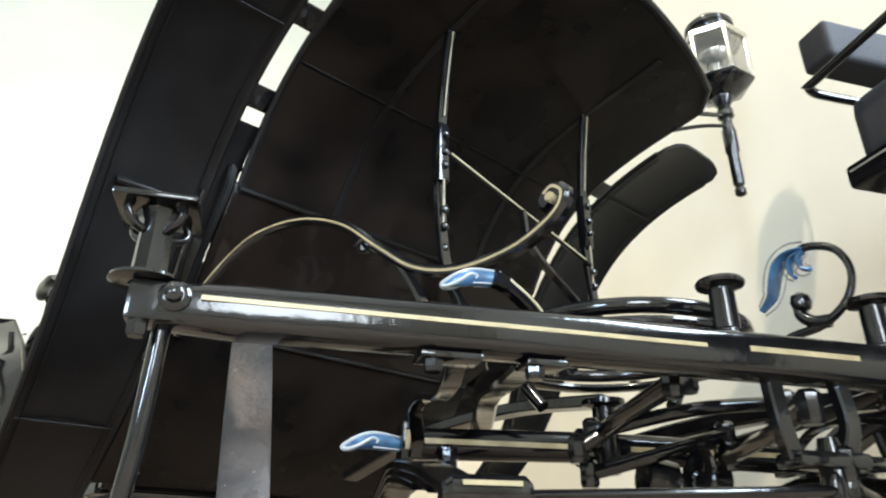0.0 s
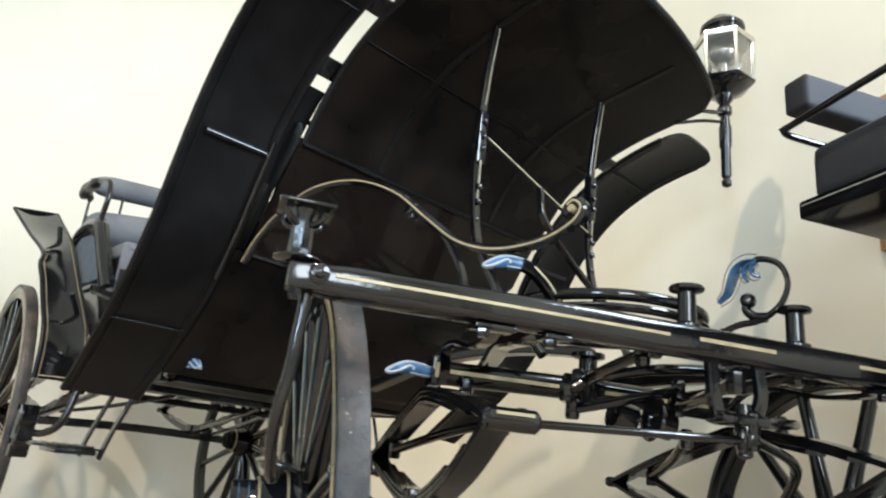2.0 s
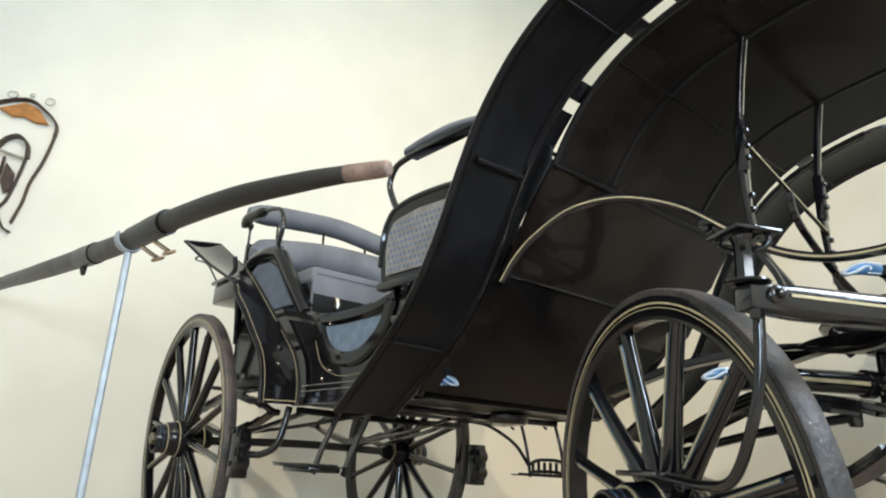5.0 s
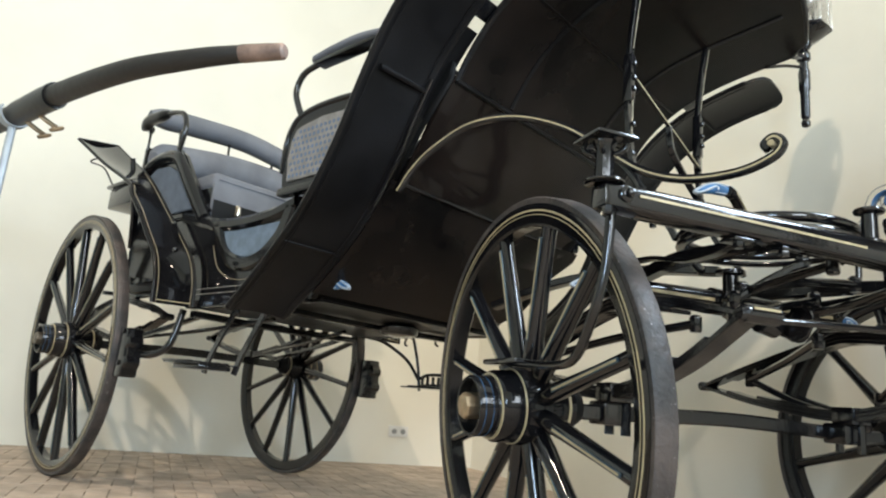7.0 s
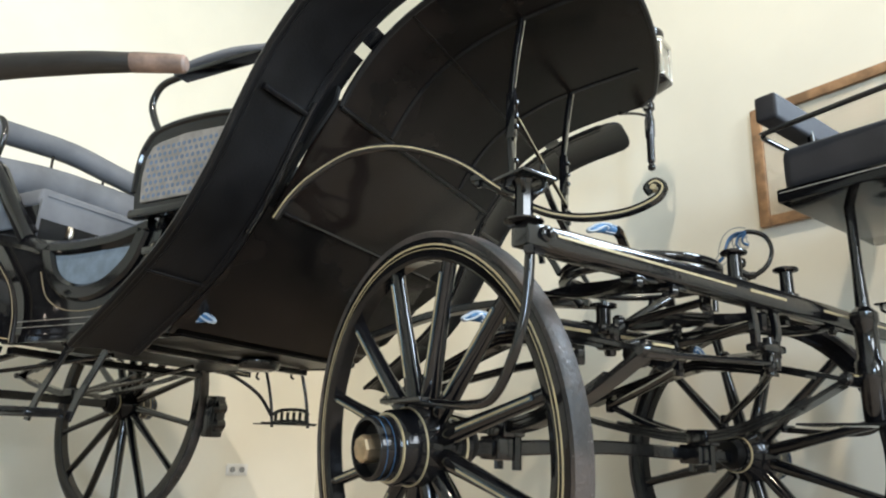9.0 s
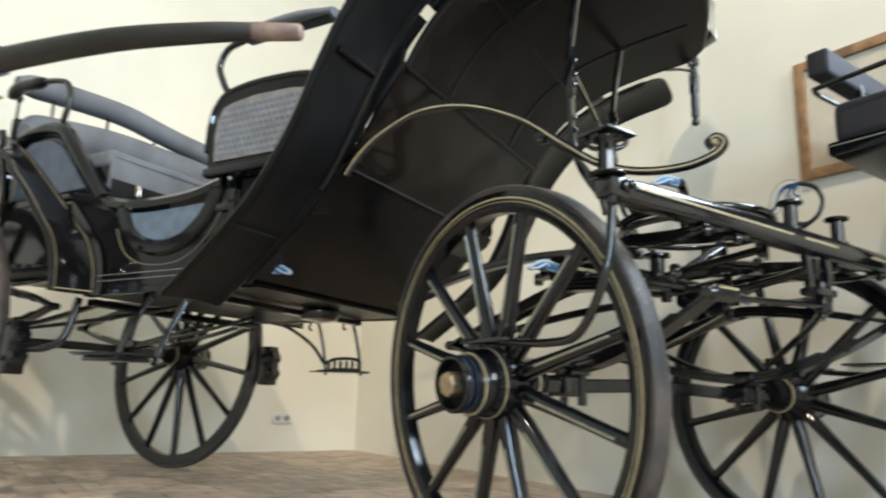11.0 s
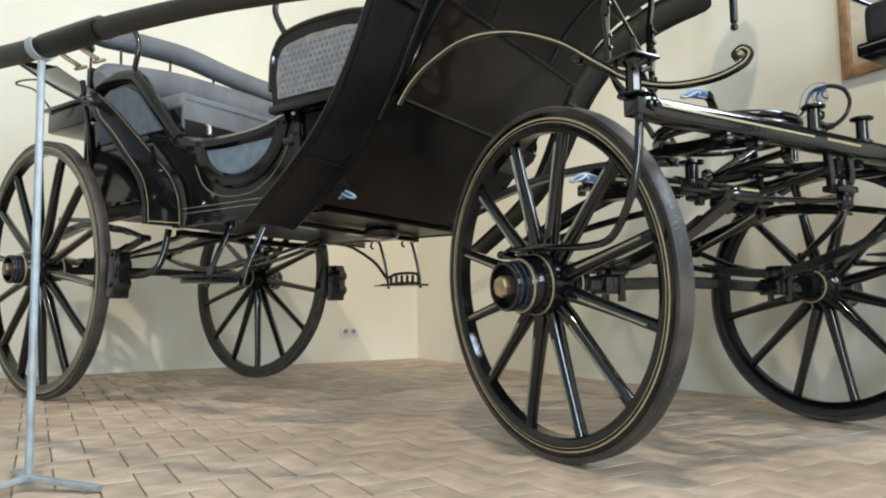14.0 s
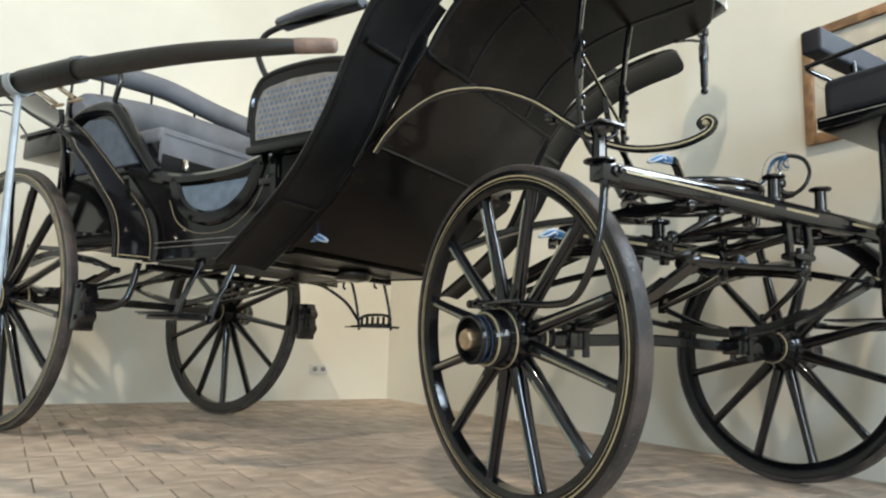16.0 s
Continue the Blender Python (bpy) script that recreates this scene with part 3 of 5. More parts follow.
# the long scrolled iron that carries the front of the body
IRON_LINE = [(1.988, -0.507, 1.122), (2.035, -0.50, 1.188), (2.105, -0.487, 1.25), (2.225, -0.46, 1.312), (2.37, -0.425, 1.315), (2.53, -0.41, 1.252), (2.655, -0.40, 1.16), (2.755, -0.395, 1.09), (2.86, -0.39, 1.055), (2.975, -0.387, 1.053), (3.05, -0.385, 1.077), (3.072, -0.385, 1.105), (3.055, -0.385, 1.122), (3.036, -0.385, 1.110), (3.043, -0.385, 1.096)]
for v in (-0.40,):
    path = smooth_path(IRON_LINE, 6)
    iron = part("scroll_iron", sweep(path, slab(0.021, 0.020, 0.25), up=(0, 1, 0)), IRON, carriage, "long scrolled iron with a cream line")
    n = len(path)
    offs = []
    for i in range(n - 8):
        t = (path[min(n - 1, i + 1)] - path[max(0, i - 1)]).normalized()
        offs.append(path[i] + Vector((0, -0.0106, 0)))
    part("striping", sweep(offs, slab(0.0045, 0.0016), up=(0, 1, 0)), CREAM, iron)
    part("iron_eye", lathe([(0.006, -0.013), (0.008, -0.0105), (0.008, 0.0105), (0.006, 0.013)], 14, Matrix.Translation((3.050, -0.385, 1.107)) @ Matrix.Rotation(radians(90), 4, "X")), CREAM, iron)
    part("brace", bar([(2.60, v + 0.01, 1.185), (2.68, v + 0.02, 1.13), (2.735, v + 0.03, 1.05), (2.755, v + 0.04, 0.985), (2.76, v + 0.045, 0.955)], 0.012, 0.018, up=(0, 1, 0)), IRON, iron)
    part("clamp", box((2.575, v - 0.014, 1.185), (2.615, v + 0.014, 1.205), 0.004), IRON, iron)
    part("bolt", lathe([(0.012, 0.0), (0.012, 0.014), (0.006, 0.018)], 6, Matrix.Translation((2.595, v, 1.187)) @ Matrix.Rotation(math.pi, 4, "X")), IRON, iron)

# body: sills, floor, panels
part("body_floor", prism([(0.75, -0.47), (1.62, -0.47), (1.62, 0.47), (0.75, 0.47)], "z", 0.795, 0.835, 0.006), LEATHER, carriage)
part("body_floor", box((0.0, -0.45, 0.90), (0.76, 0.45, 0.945), 0.01), LEATHER, carriage)
for side in (-1, 1):
    y0, y1 = sorted((side * 0.478, side * 0.505))
    panel = [(0.06, 0.97), (0.62, 0.92), (0.76, 0.82), (1.60, 0.80), (1.80, 0.99), (1.92, 1.17), (1.60, 1.18), (1.43, 1.175), (1.30, 1.15), (1.10, 1.138), (0.92, 1.15), (0.80, 1.175), (0.64, 1.20), (0.06, 1.20)]
    if side > 0:
        panel = [(min(x, 1.62), z) for x, z in panel if x < 1.9]
    sp = part("side_panel", prism(panel, "y", y0, y1, 0.004), LACQUER, carriage)
    part("panel_rim", sweep(smooth_path([(0.60, side * 0.497, 1.208), (0.75, side * 0.497, 1.178), (0.92, side * 0.497, 1.138), (1.10, side * 0.497, 1.126), (1.30, side * 0.497, 1.134), (1.45, side * 0.497, 1.165)], 5), slab(0.056, 0.052, 0.3), up=(0, 1, 0)), LACQUER, sp)
    moon = [(0.95, 1.108), (1.10, 1.10), (1.25, 1.10), (1.365, 1.102), (1.335, 1.055), (1.285, 1.008), (1.22, 0.985), (1.15, 0.977), (1.08, 0.985), (1.02, 1.015), (0.975, 1.06)]
    part("half_moon_panel", prism(moon, "y", *sorted((side * 0.504, side * 0.5075))), MOON_CLOTH, sp, "half-moon panel of blue-grey cloth")
    part("half_moon_rim", sweep(smooth_path([(0.915, side * 0.508, 1.14), (0.955, side * 0.508, 1.055), (1.005, side * 0.508, 1.0), (1.08, side * 0.508, 0.966), (1.165, side * 0.508, 0.954), (1.255, side * 0.508, 0.968), (1.33, side * 0.508, 1.008), (1.385, side * 0.508, 1.06), (1.425, side * 0.508, 1.15)], 5), slab(0.06, 0.03, 0.35), up=(0, 1, 0)), LACQUER, sp)
    part("striping", sweep(smooth_path([(0.89, side * 0.5065, 1.05), (0.95, side * 0.5065, 0.955), (1.05, side * 0.5065, 0.905), (1.17, side * 0.5065, 0.892), (1.29, side * 0.5065, 0.91), (1.40, side * 0.5065, 0.985), (1.47, side * 0.5065, 1.10)], 5), slab(0.0025, 0.003), up=(0, 1, 0)), DULL_LINE, sp)
    for z in (0.868, 0.846):
        part("striping", box((0.78, side * 0.5065 - 0.0015, z), (1.60, side * 0.5065 + 0.0015, z + 0.0018)), STONE_EDGE, sp)
    part("sill", box((0.74, side * 0.49 - 0.02, 0.79), (1.57, side * 0.49 + 0.02, 0.822), 0.006), LACQUER, sp)
    if side < 0:
        scroll(Matrix.Translation((1.69, side * 0.475, 0.842)) @ FLIP, 0.78, carriage)
    # rear seat arm
    arm = [(0.10, 1.20), (0.07, 1.38), (0.06, 1.50), (0.14, 1.56), (0.30, 1.585), (0.42, 1.575), (0.49, 1.53), (0.65, 1.345), (0.79, 1.22)]
    ap = part("seat_arm", prism(arm, "y", y0, y1, 0.006), LACQUER, carriage)
    part("arm_rim", sweep(smooth_path([(0.085, side * 0.505, 1.38), (0.085, side * 0.505, 1.48), (0.15, side * 0.505, 1.535), (0.28, side * 0.505, 1.552), (0.39, side * 0.505, 1.54), (0.46, side * 0.505, 1.503), (0.61, side * 0.505, 1.345), (0.77, side * 0.505, 1.18)], 4), rounded(0.068, 0.052, 16, 2.3), up=(0, 1, 0)), LACQUER, ap)
    inset = [(0.15, 1.24), (0.14, 1.40), (0.15, 1.47), (0.23, 1.505), (0.36, 1.495), (0.45, 1.455), (0.54, 1.385), (0.69, 1.24)]
    part("arm_pad", prism(inset, "y", *sorted((side * 0.505, side * 0.516)), 0.004), BLUE_LINING, ap, "blue-grey cloth side pad")
    part("arm_rail", rod([(0.40, side * 0.50, 1.575), (0.43, side * 0.50, 1.68), (0.40, side * 0.50, 1.757), (0.34, side * 0.505, 1.785), (0.24, side * 0.51, 1.80), (0.16, side * 0.51, 1.80)], 0.013, up=(0, 1, 0)), IRON, ap)
    part("rail_clamp", sweep(smooth_path([(0.24, side * 0.51, 1.80), (0.15, side * 0.51, 1.805), (0.02, side * 0.505, 1.815), (-0.08, side * 0.49, 1.80)], 4), rounded(0.05, 0.055, 14), scale=[0.6, 0.8, 0.95, 1.0, 1.0, 1.0, 1.0, 1.0, 1.05, 1.1, 1.1, 1.0, 0.7]), LEATHER, ap, "black leather covered clamp of the rail")
    part("rail_knob", lathe([(0.006, -0.03), (0.016, -0.012), (0.018, 0.0), (0.012, 0.014), (0.005, 0.018)], 12, Matrix.Translation((-0.06, side * 0.46, 1.80))), IRON, ap)
    part("knob_post", rod([(-0.06, side * 0.46, 1.84), (-0.06, side * 0.46, 1.56)], 0.007), IRON, ap)
    part("seat_iron", rod([(-0.12, side * 0.40, 1.42), (-0.14, side * 0.41, 1.15), (-0.05, side * 0.41, 0.93)], 0.011, up=(0, 1, 0)), IRON, ap)
    # front seat side with woven cane
    y2, y3 = sorted((side * 0.555, side * 0.575))
    fs = [(1.44, 1.175), (1.425, 1.26), (1.43, 1.37), (1.455, 1.43), (1.50, 1.466), (1.62, 1.482), (1.80, 1.475), (1.93, 1.45), (1.98, 1.30), (1.99, 1.175)]
    seat_side = part("front_seat_side", prism(fs, "y", y2, y3, 0.004), LACQUER, carriage)
    cane = [(1.472, 1.215), (1.462, 1.30), (1.47, 1.37), (1.495, 1.41), (1.53, 1.420), (1.64, 1.432), (1.80, 1.426), (1.89, 1.41), (1.93, 1.30), (1.93, 1.215)]
    cp = part("cane_panel", prism(cane, "y", *sorted((side * 0.574, side * 0.582)), 0.002), CANE, seat_side, "woven cane panel over blue lining")
    spots = bmesh.new()
    for i in range(20):
        for j in range(9):
            x, z = 1.487 + 0.0235 * i + (0.0117 if j % 2 else 0), 1.232 + 0.0235 * j
            if z > 1.408 - max(0, 1.52 - x) * 0.9 or x > 1.91 or (x > 1.87 and z > 1.39):
                continue
            vs = [spots.verts.new((x + 0.0078 * math.cos(a), side * 0.5832, z + 0.0078 * math.sin(a))) for a in (0.5, 1.5, 2.5, 3.5, 4.6, 5.6)]
            ws = [spots.verts.new((q.co.x, side * 0.5815, q.co.z)) for q in vs]
            spots.faces.new(vs)
            for k in range(6):
                spots.faces.new((vs[k], vs[(k + 1) % 6], ws[(k + 1) % 6], ws[k]))
    part("cane_lining", spots, CANE_BLUE, cp, "blue lining seen through the cane")
    part("side_rim", sweep(smooth_path([(x, side * 0.567, z) for x, z in fs[1:8]], 4), slab(0.026, 0.03, 0.3), up=(0, 1, 0)), LACQUER, seat_side)
    part("side_rim", box((1.425, side * 0.567 - 0.02, 1.165), (1.98, side * 0.567 + 0.02, 1.195), 0.008), LACQUER, seat_side)
    part("arm_hoop", rod([(1.50, side * 0.567, 1.46), (1.46, side * 0.567, 1.52), (1.435, side * 0.567, 1.585), (1.47, side * 0.567, 1.645), (1.56, side * 0.567, 1.662)], 0.012, up=(0, 1, 0)), IRON, seat_side)
    part("arm_pad", sweep(smooth_path([(1.545, side * 0.567, 1.672), (1.555, side * 0.567, 1.674), (1.66, side * 0.567, 1.684), (1.80, side * 0.567, 1.684), (1.95, side * 0.567, 1.66)], 4), rounded(0.062, 0.032, 18, 2.4), up=(0, 0, 1), scale=[0.45 if i == 0 else 0.8 if i < 4 else 1.0 for i in range(17)]), CLOTH, seat_side, "grey cloth armrest pad")
    part("pad_base", box((1.56, side * 0.567 - 0.026, 1.647), (1.94, side * 0.567 + 0.026, 1.664), 0.006), IRON, seat_side)
    part("seat_bracket", bar([(1.52, side * 0.52, 1.175), (1.525, side * 0.53, 1.10), (1.52, side * 0.515, 1.02)], 0.03, 0.014, up=(0, 1, 0)), IRON, seat_side)
    part("seat_bracket", box((1.44, side * 0.51 - 0.012, 1.06), (1.53, side * 0.51 + 0.012, 1.085), 0.004), IRON, seat_side)
    # rear wing
    edge_in = smooth_path([(0.827, 0.523, 0.79), (0.82, 0.525, 0.89), (0.775, 0.53, 0.99), (0.69, 0.535, 1.075), (0.50, 0.545, 1.24), (0.33, 0.548, 1.38), (0.17, 0.545, 1.485), (0.0, 0.545, 1.575), (-0.21, 0.556, 1.697)], 5)
    edge_out = smooth_path([(0.82, 0.692, 0.785), (0.81, 0.693, 0.89), (0.765, 0.695, 0.99), (0.68, 0.70, 1.08), (0.56, 0.703, 1.20), (0.46, 0.706, 1.285), (0.365, 0.69, 1.36), (0.09, 0.715, 1.495), (-0.187, 0.761, 1.662)], 5)
    bm = bmesh.new()
    rows = []
    for i, (p, o) in enumerate(zip(edge_in, edge_out)):
        k = max(1, min(len(edge_in) - 2, i))
        t = (edge_in[k + 1] - edge_in[k - 1]).normalized()
        q = t.cross(o - p).normalized()
        q = q if q.x > 0 else -q
        row = []
        for j in range(7):
            c = p + (o - p) * (j / 6) - q * 0.014 * math.sin(math.pi * j / 6)
            c, w = Vector((c.x, side * c.y, c.z)), Vector((q.x, side * q.y, q.z))
            row.append((bm.verts.new(c + w * 0.006), bm.verts.new(c - w * 0.006)))
        rows.append(row)
    for r0, r1 in zip(rows, rows[1:]):
        for j in range(6):
            bm.faces.new((r0[j][0], r0[j + 1][0], r1[j + 1][0], r1[j][0]))
            bm.faces.new((r0[j][1], r1[j][1], r1[j + 1][1], r0[j + 1][1]))
        for j in (0, 6):
            bm.faces.new((r0[j][0], r1[j][0], r1[j][1], r0[j][1]))
    for r in (rows[0], rows[-1]):
        for j in range(6):
            bm.faces.new((r[j][0], r[j][1], r[j + 1][1], r[j + 1][0]))
    pts = lambda j, off: [r[j][0].co.copy() + Vector((0, off * side, 0)) + (r[j][0].co - r[j][1].co) * 0.08 for r in rows[:30]]
    line_a, line_b = pts(0, 0.014), pts(6, -0.014)
    rear_wing = part("rear_wing", bm, LACQUER, carriage, "black lacquered rear wing lined in cream")
    for ln in (line_a, line_b):
        part("striping", sweep(ln, slab(0.0026, 0.003), up=(0, 1, 0)), DULL_LINE, rear_wing)
    for e in (edge_in, edge_out, [edge_in[-1], (edge_in[-1] + edge_out[-1]) / 2, edge_out[-1]]):
        part("welt", sweep([Vector((p.x, side * p.y, p.z)) for p in e], circle(0.008, 8), up=(0, 1, 0)), LEATHER, rear_wing)
    part("striping", sweep([line_a[0] + Vector((0, 0, 0.012)), line_b[0] + Vector((0, 0, 0.012))], slab(0.003, 0.004)), CREAM, rear_wing)
    part("wing_stay", rod([(0.55, side * 0.50, 1.02), (0.68, side * 0.56, 1.06), (0.74, side * 0.62, 1.14)], 0.01), IRON, rear_wing)
    part("wing_stay", rod([(0.05, side * 0.50, 1.12), (0.1, side * 0.54, 1.3), (0.13, side * 0.60, 1.55)], 0.012), IRON, rear_wing)
    part("bolt", lathe([(0.011, 0), (0.011, 0.01), (0.005, 0.014)], 8, Matrix.Translation((0.875, side * 0.66, 1.0)) @ Matrix.Rotation(radians(90), 4, "Y")), IRON, rear_wing)

# upholstery
def roll(lo, hi, x, z, rx, rz, name, label, sag=0.0):
    path = [Vector((x, lo + (hi - lo) * k / 12, z + sag * (1 - (2 * k / 12 - 1) ** 2))) for k in range(13)]
    sc = [0.55 if k in (0, 12) else 0.9 if k in (1, 11) else 1.0 for k in range(13)]
    return part(name, sweep(path, circle(rx, 18, rz), scale=sc), CLOTH, carriage, label)


def bent_roll(points, rx, rz, name, label):
    path = smooth_path(points, 5)
    n = len(path) - 1
    part(name, sweep(path, circle(rx, 18, rz), scale=[0.5 if k in (0, n) else 0.88 if k in (1, n - 1) else 1.0 for k in range(n + 1)]), CLOTH, carriage, label)


bent_roll([(-0.09, -0.47, 1.885), (-0.08, -0.2, 1.912), (-0.07, 0.1, 1.928), (-0.02, 0.33, 1.885), (0.08, 0.46, 1.83), (0.22, 0.52, 1.765), (0.42, 0.53, 1.68)], 0.064, 0.060, "back_rail_pad", "grey cloth roll on the back rail")
bent_roll([(0.04, -0.46, 1.60), (0.0, -0.3, 1.645), (0.0, 0.0, 1.69), (0.04, 0.28, 1.685), (0.14, 0.40, 1.645), (0.28, 0.45, 1.585), (0.5, 0.46, 1.50)], 0.09, 0.095, "back_cushion", "grey cloth back cushion")
part("seat_cushion", box((0.06, -0.465, 1.345), (0.725, 0.465, 1.425), 0.03, 4), CLOTH, carriage, "grey cloth seat cushion")
part("cushion_piping", rod([(0.722, -0.44, 1.392), (0.724, 0.0, 1.394), (0.722, 0.44, 1.392)], 0.006), CLOTH, carriage)
part("seat_box", box((0.08, -0.47, 0.94), (0.733, 0.47, 1.35), 0.01), LACQUER, carriage)
front = part("seat_front", box((0.733, -0.472, 1.14), (0.750, 0.472, 1.368), 0.005), CLOTH, carriage, "grey cloth covered seat front")
part("drawer_front", box((0.750, -0.466, 1.195), (0.756, -0.06, 1.287), 0.002), DRAWER, front, "black panel with a brass catch")
catch = part("catch", box((0.756, -0.358, 1.238), (0.766, -0.340, 1.285), 0.003), BRASS, front, "small brass catch")
part("catch_knob", lathe([(0.006, 0), (0.010, 0.006), (0.011, 0.02), (0.008, 0.05), (0.004, 0.056)], 12, Matrix.Translation((0.772, -0.349, 1.225))), NICKEL, catch)
for v in (-0.3, 0.0, 0.3):
    part("back_rail_post", rod([(-0.05, v, 1.68), (-0.06, v, 1.90)], 0.007), IRON, carriage)
part("seat_back_panel", box((-0.10, -0.46, 1.20), (-0.06, 0.46, 1.70), 0.01), LACQUER, carriage)
part("rumble_box", box((-0.52, -0.44, 1.415), (-0.10, 0.44, 1.535), 0.015), LACQUER, carriage)
for side in (-1, 1):
    part("rumble_iron", rod([(-0.50, side * 0.44, 1.56), (-0.66, side * 0.45, 1.69), (-0.86, side * 0.46, 1.76), (-0.80, side * 0.45, 1.775), (-0.58, side * 0.44, 1.74)], 0.006, up=(0, 1, 0)), IRON, carriage)
part("rumble_box_lid", box((-0.54, -0.455, 1.535), (-0.105, 0.455, 1.557), 0.008), LACQUER, carriage)
part("inner_lining", box((0.89, 0.462, 0.93), (1.44, 0.476, 1.17), 0.003), BLUE_LINING, carriage, "blue cloth lining inside the body")
for side in (-1, 1):
    part("boot_side", prism([(1.58, 0.84), (1.74, 0.90), (1.86, 1.015), (1.985, 1.17), (2.085, 1.32), (2.185, 1.45), (2.195, 1.50), (2.15, 1.535), (2.05, 1.545), (1.90, 1.535), (1.88, 1.16), (1.56, 1.16)], "y", *sorted((side * 0.508, side * 0.528)), 0.004), DRAWER, carriage, "dull black side of the driver's footwell")
part("driver_seat", box((1.46, -0.54, 1.19), (1.96, 0.54, 1.27), 0.015), LACQUER, carriage)
part("driver_cushion", box((1.48, -0.52, 1.27), (1.95, 0.52, 1.35), 0.03, 3), CLOTH, carriage, "grey cloth cushion of the driver's seat")
part("driver_back_rail", rod([(1.95, -0.56, 1.65), (1.96, 0, 1.65), (1.95, 0.56, 1.65)], 0.009), IRON, carriage)
# ---- running gear ----
def elliptic(n, x0, z0, half, rise, width, m, crown, back=None, drop=0.0):
    """An elliptic leaf spring along x at y = n: two bows joined by eyes; crown: the rise of the upper bow over the eyes;
    back, drop: the length of the rear half and how far its eye lies below the front one."""
    back = back or half
    low = smooth_path([(x0 - back, n, z0 + rise - drop), (x0 - back * 0.55, n, z0 + (rise - drop) * 0.38), (x0, n, z0), (x0 + half * 0.55, n, z0 + rise * 0.38), (x0 + half, n, z0 + rise)], 6)
    sp = part("leaf_spring", sweep(low, slab(width, 0.012)), IRON, carriage, "black elliptic leaf spring", m)
    up = []
    for p in low:
        eye = z0 + rise - drop * min(1.0, max(0.0, (x0 - p.x) / back))
        up.append(Vector((p.x, p.y, eye + (eye - p.z) * crown / rise)))
    part("upper_leaf", sweep(up, slab(width, 0.012)), IRON, sp, "", m)
    for k in (1, 2):
        part("leaf", sweep([p + Vector((0, 0, 0.011 * k)) for p in low[k * 3:len(low) - k * 3]], slab(width, 0.010)), IRON, sp, "", m)
        part("leaf", sweep([p - Vector((0, 0, 0.011 * k)) for p in up[k * 3:len(up) - k * 3]], slab(width, 0.010)), IRON, sp, "", m)
    for x, z in ((x0 - back, z0 + rise - drop), (x0 + half, z0 + rise)):
        part("spring_eye", lathe([(0.012, -width * 0.6), (0.016, -width * 0.5), (0.016, width * 0.5), (0.012, width * 0.6)], 14, Matrix.Translation((x, n, z)) @ Matrix.Rotation(radians(90), 4, "X")), IRON, sp, "", m)
    part("spring_clip", box((x0 - 0.035, n - width * 0.65, z0 - 0.012), (x0 + 0.035, n + width * 0.65, z0 + 0.035), 0.005), IRON, sp, "", m)
    return sp


part("front_axle", bar([(0.016, -HF + 0.02, RF), (0.008, -0.42, RF), (-0.012, 0, RF + 0.012), (-0.032, 0.42, RF), (-0.043, HF + 0.10, RF)], 0.036, 0.038), IRON, carriage, m=GB)
part("rear_axle", bar([(-0.185, -0.575, RR - 0.004), (-0.155, 0.07, RR + 0.012), (-0.125, 0.71, RR - 0.004)], 0.042, 0.042), IRON, carriage)
for n in (-0.385, 0.385):
    sp = elliptic(n, 0.03, RF + 0.04, 0.455, 0.162, 0.052, GB, 0.078, 0.585, 0.07)
    part("eye_sleeve", lathe([(0.013, -0.046), (0.0185, -0.04), (0.0185, 0.04), (0.013, 0.046)], 14, GB @ Matrix.Translation((0.487, n + 0.018, 0.700)) @ Matrix.Rotation(radians(90), 4, "X")), IRON, sp)
    part("striping", box((0.4985, n - 0.012, 0.706), (0.5065, n + 0.05, 0.711)), CREAM, sp, "", GB)
    part("axle_block", box((-0.038, n - 0.032, RF - 0.028), (0.038, n + 0.032, RF + 0.03), 0.008), IRON, carriage, "", GB)
    for f in (-0.036, 0.036):
        part("axle_bolt", lathe([(0.012, -0.05), (0.012, 0.062), (0.006, 0.068)], 6, GB @ Matrix.Translation((f, n + 0.03, RF))), IRON, carriage)
for n in (-0.40, 0.40):
    elliptic(n, -0.13, RR + 0.03, 0.50, 0.11, 0.05, IDENT, 0.11)
    part("body_loop", bar([(0.45, n, 0.93), (0.30, n, 0.90), (0.0, n, 0.895), (-0.40, n, 0.93)], 0.034, 0.024), IRON, carriage)

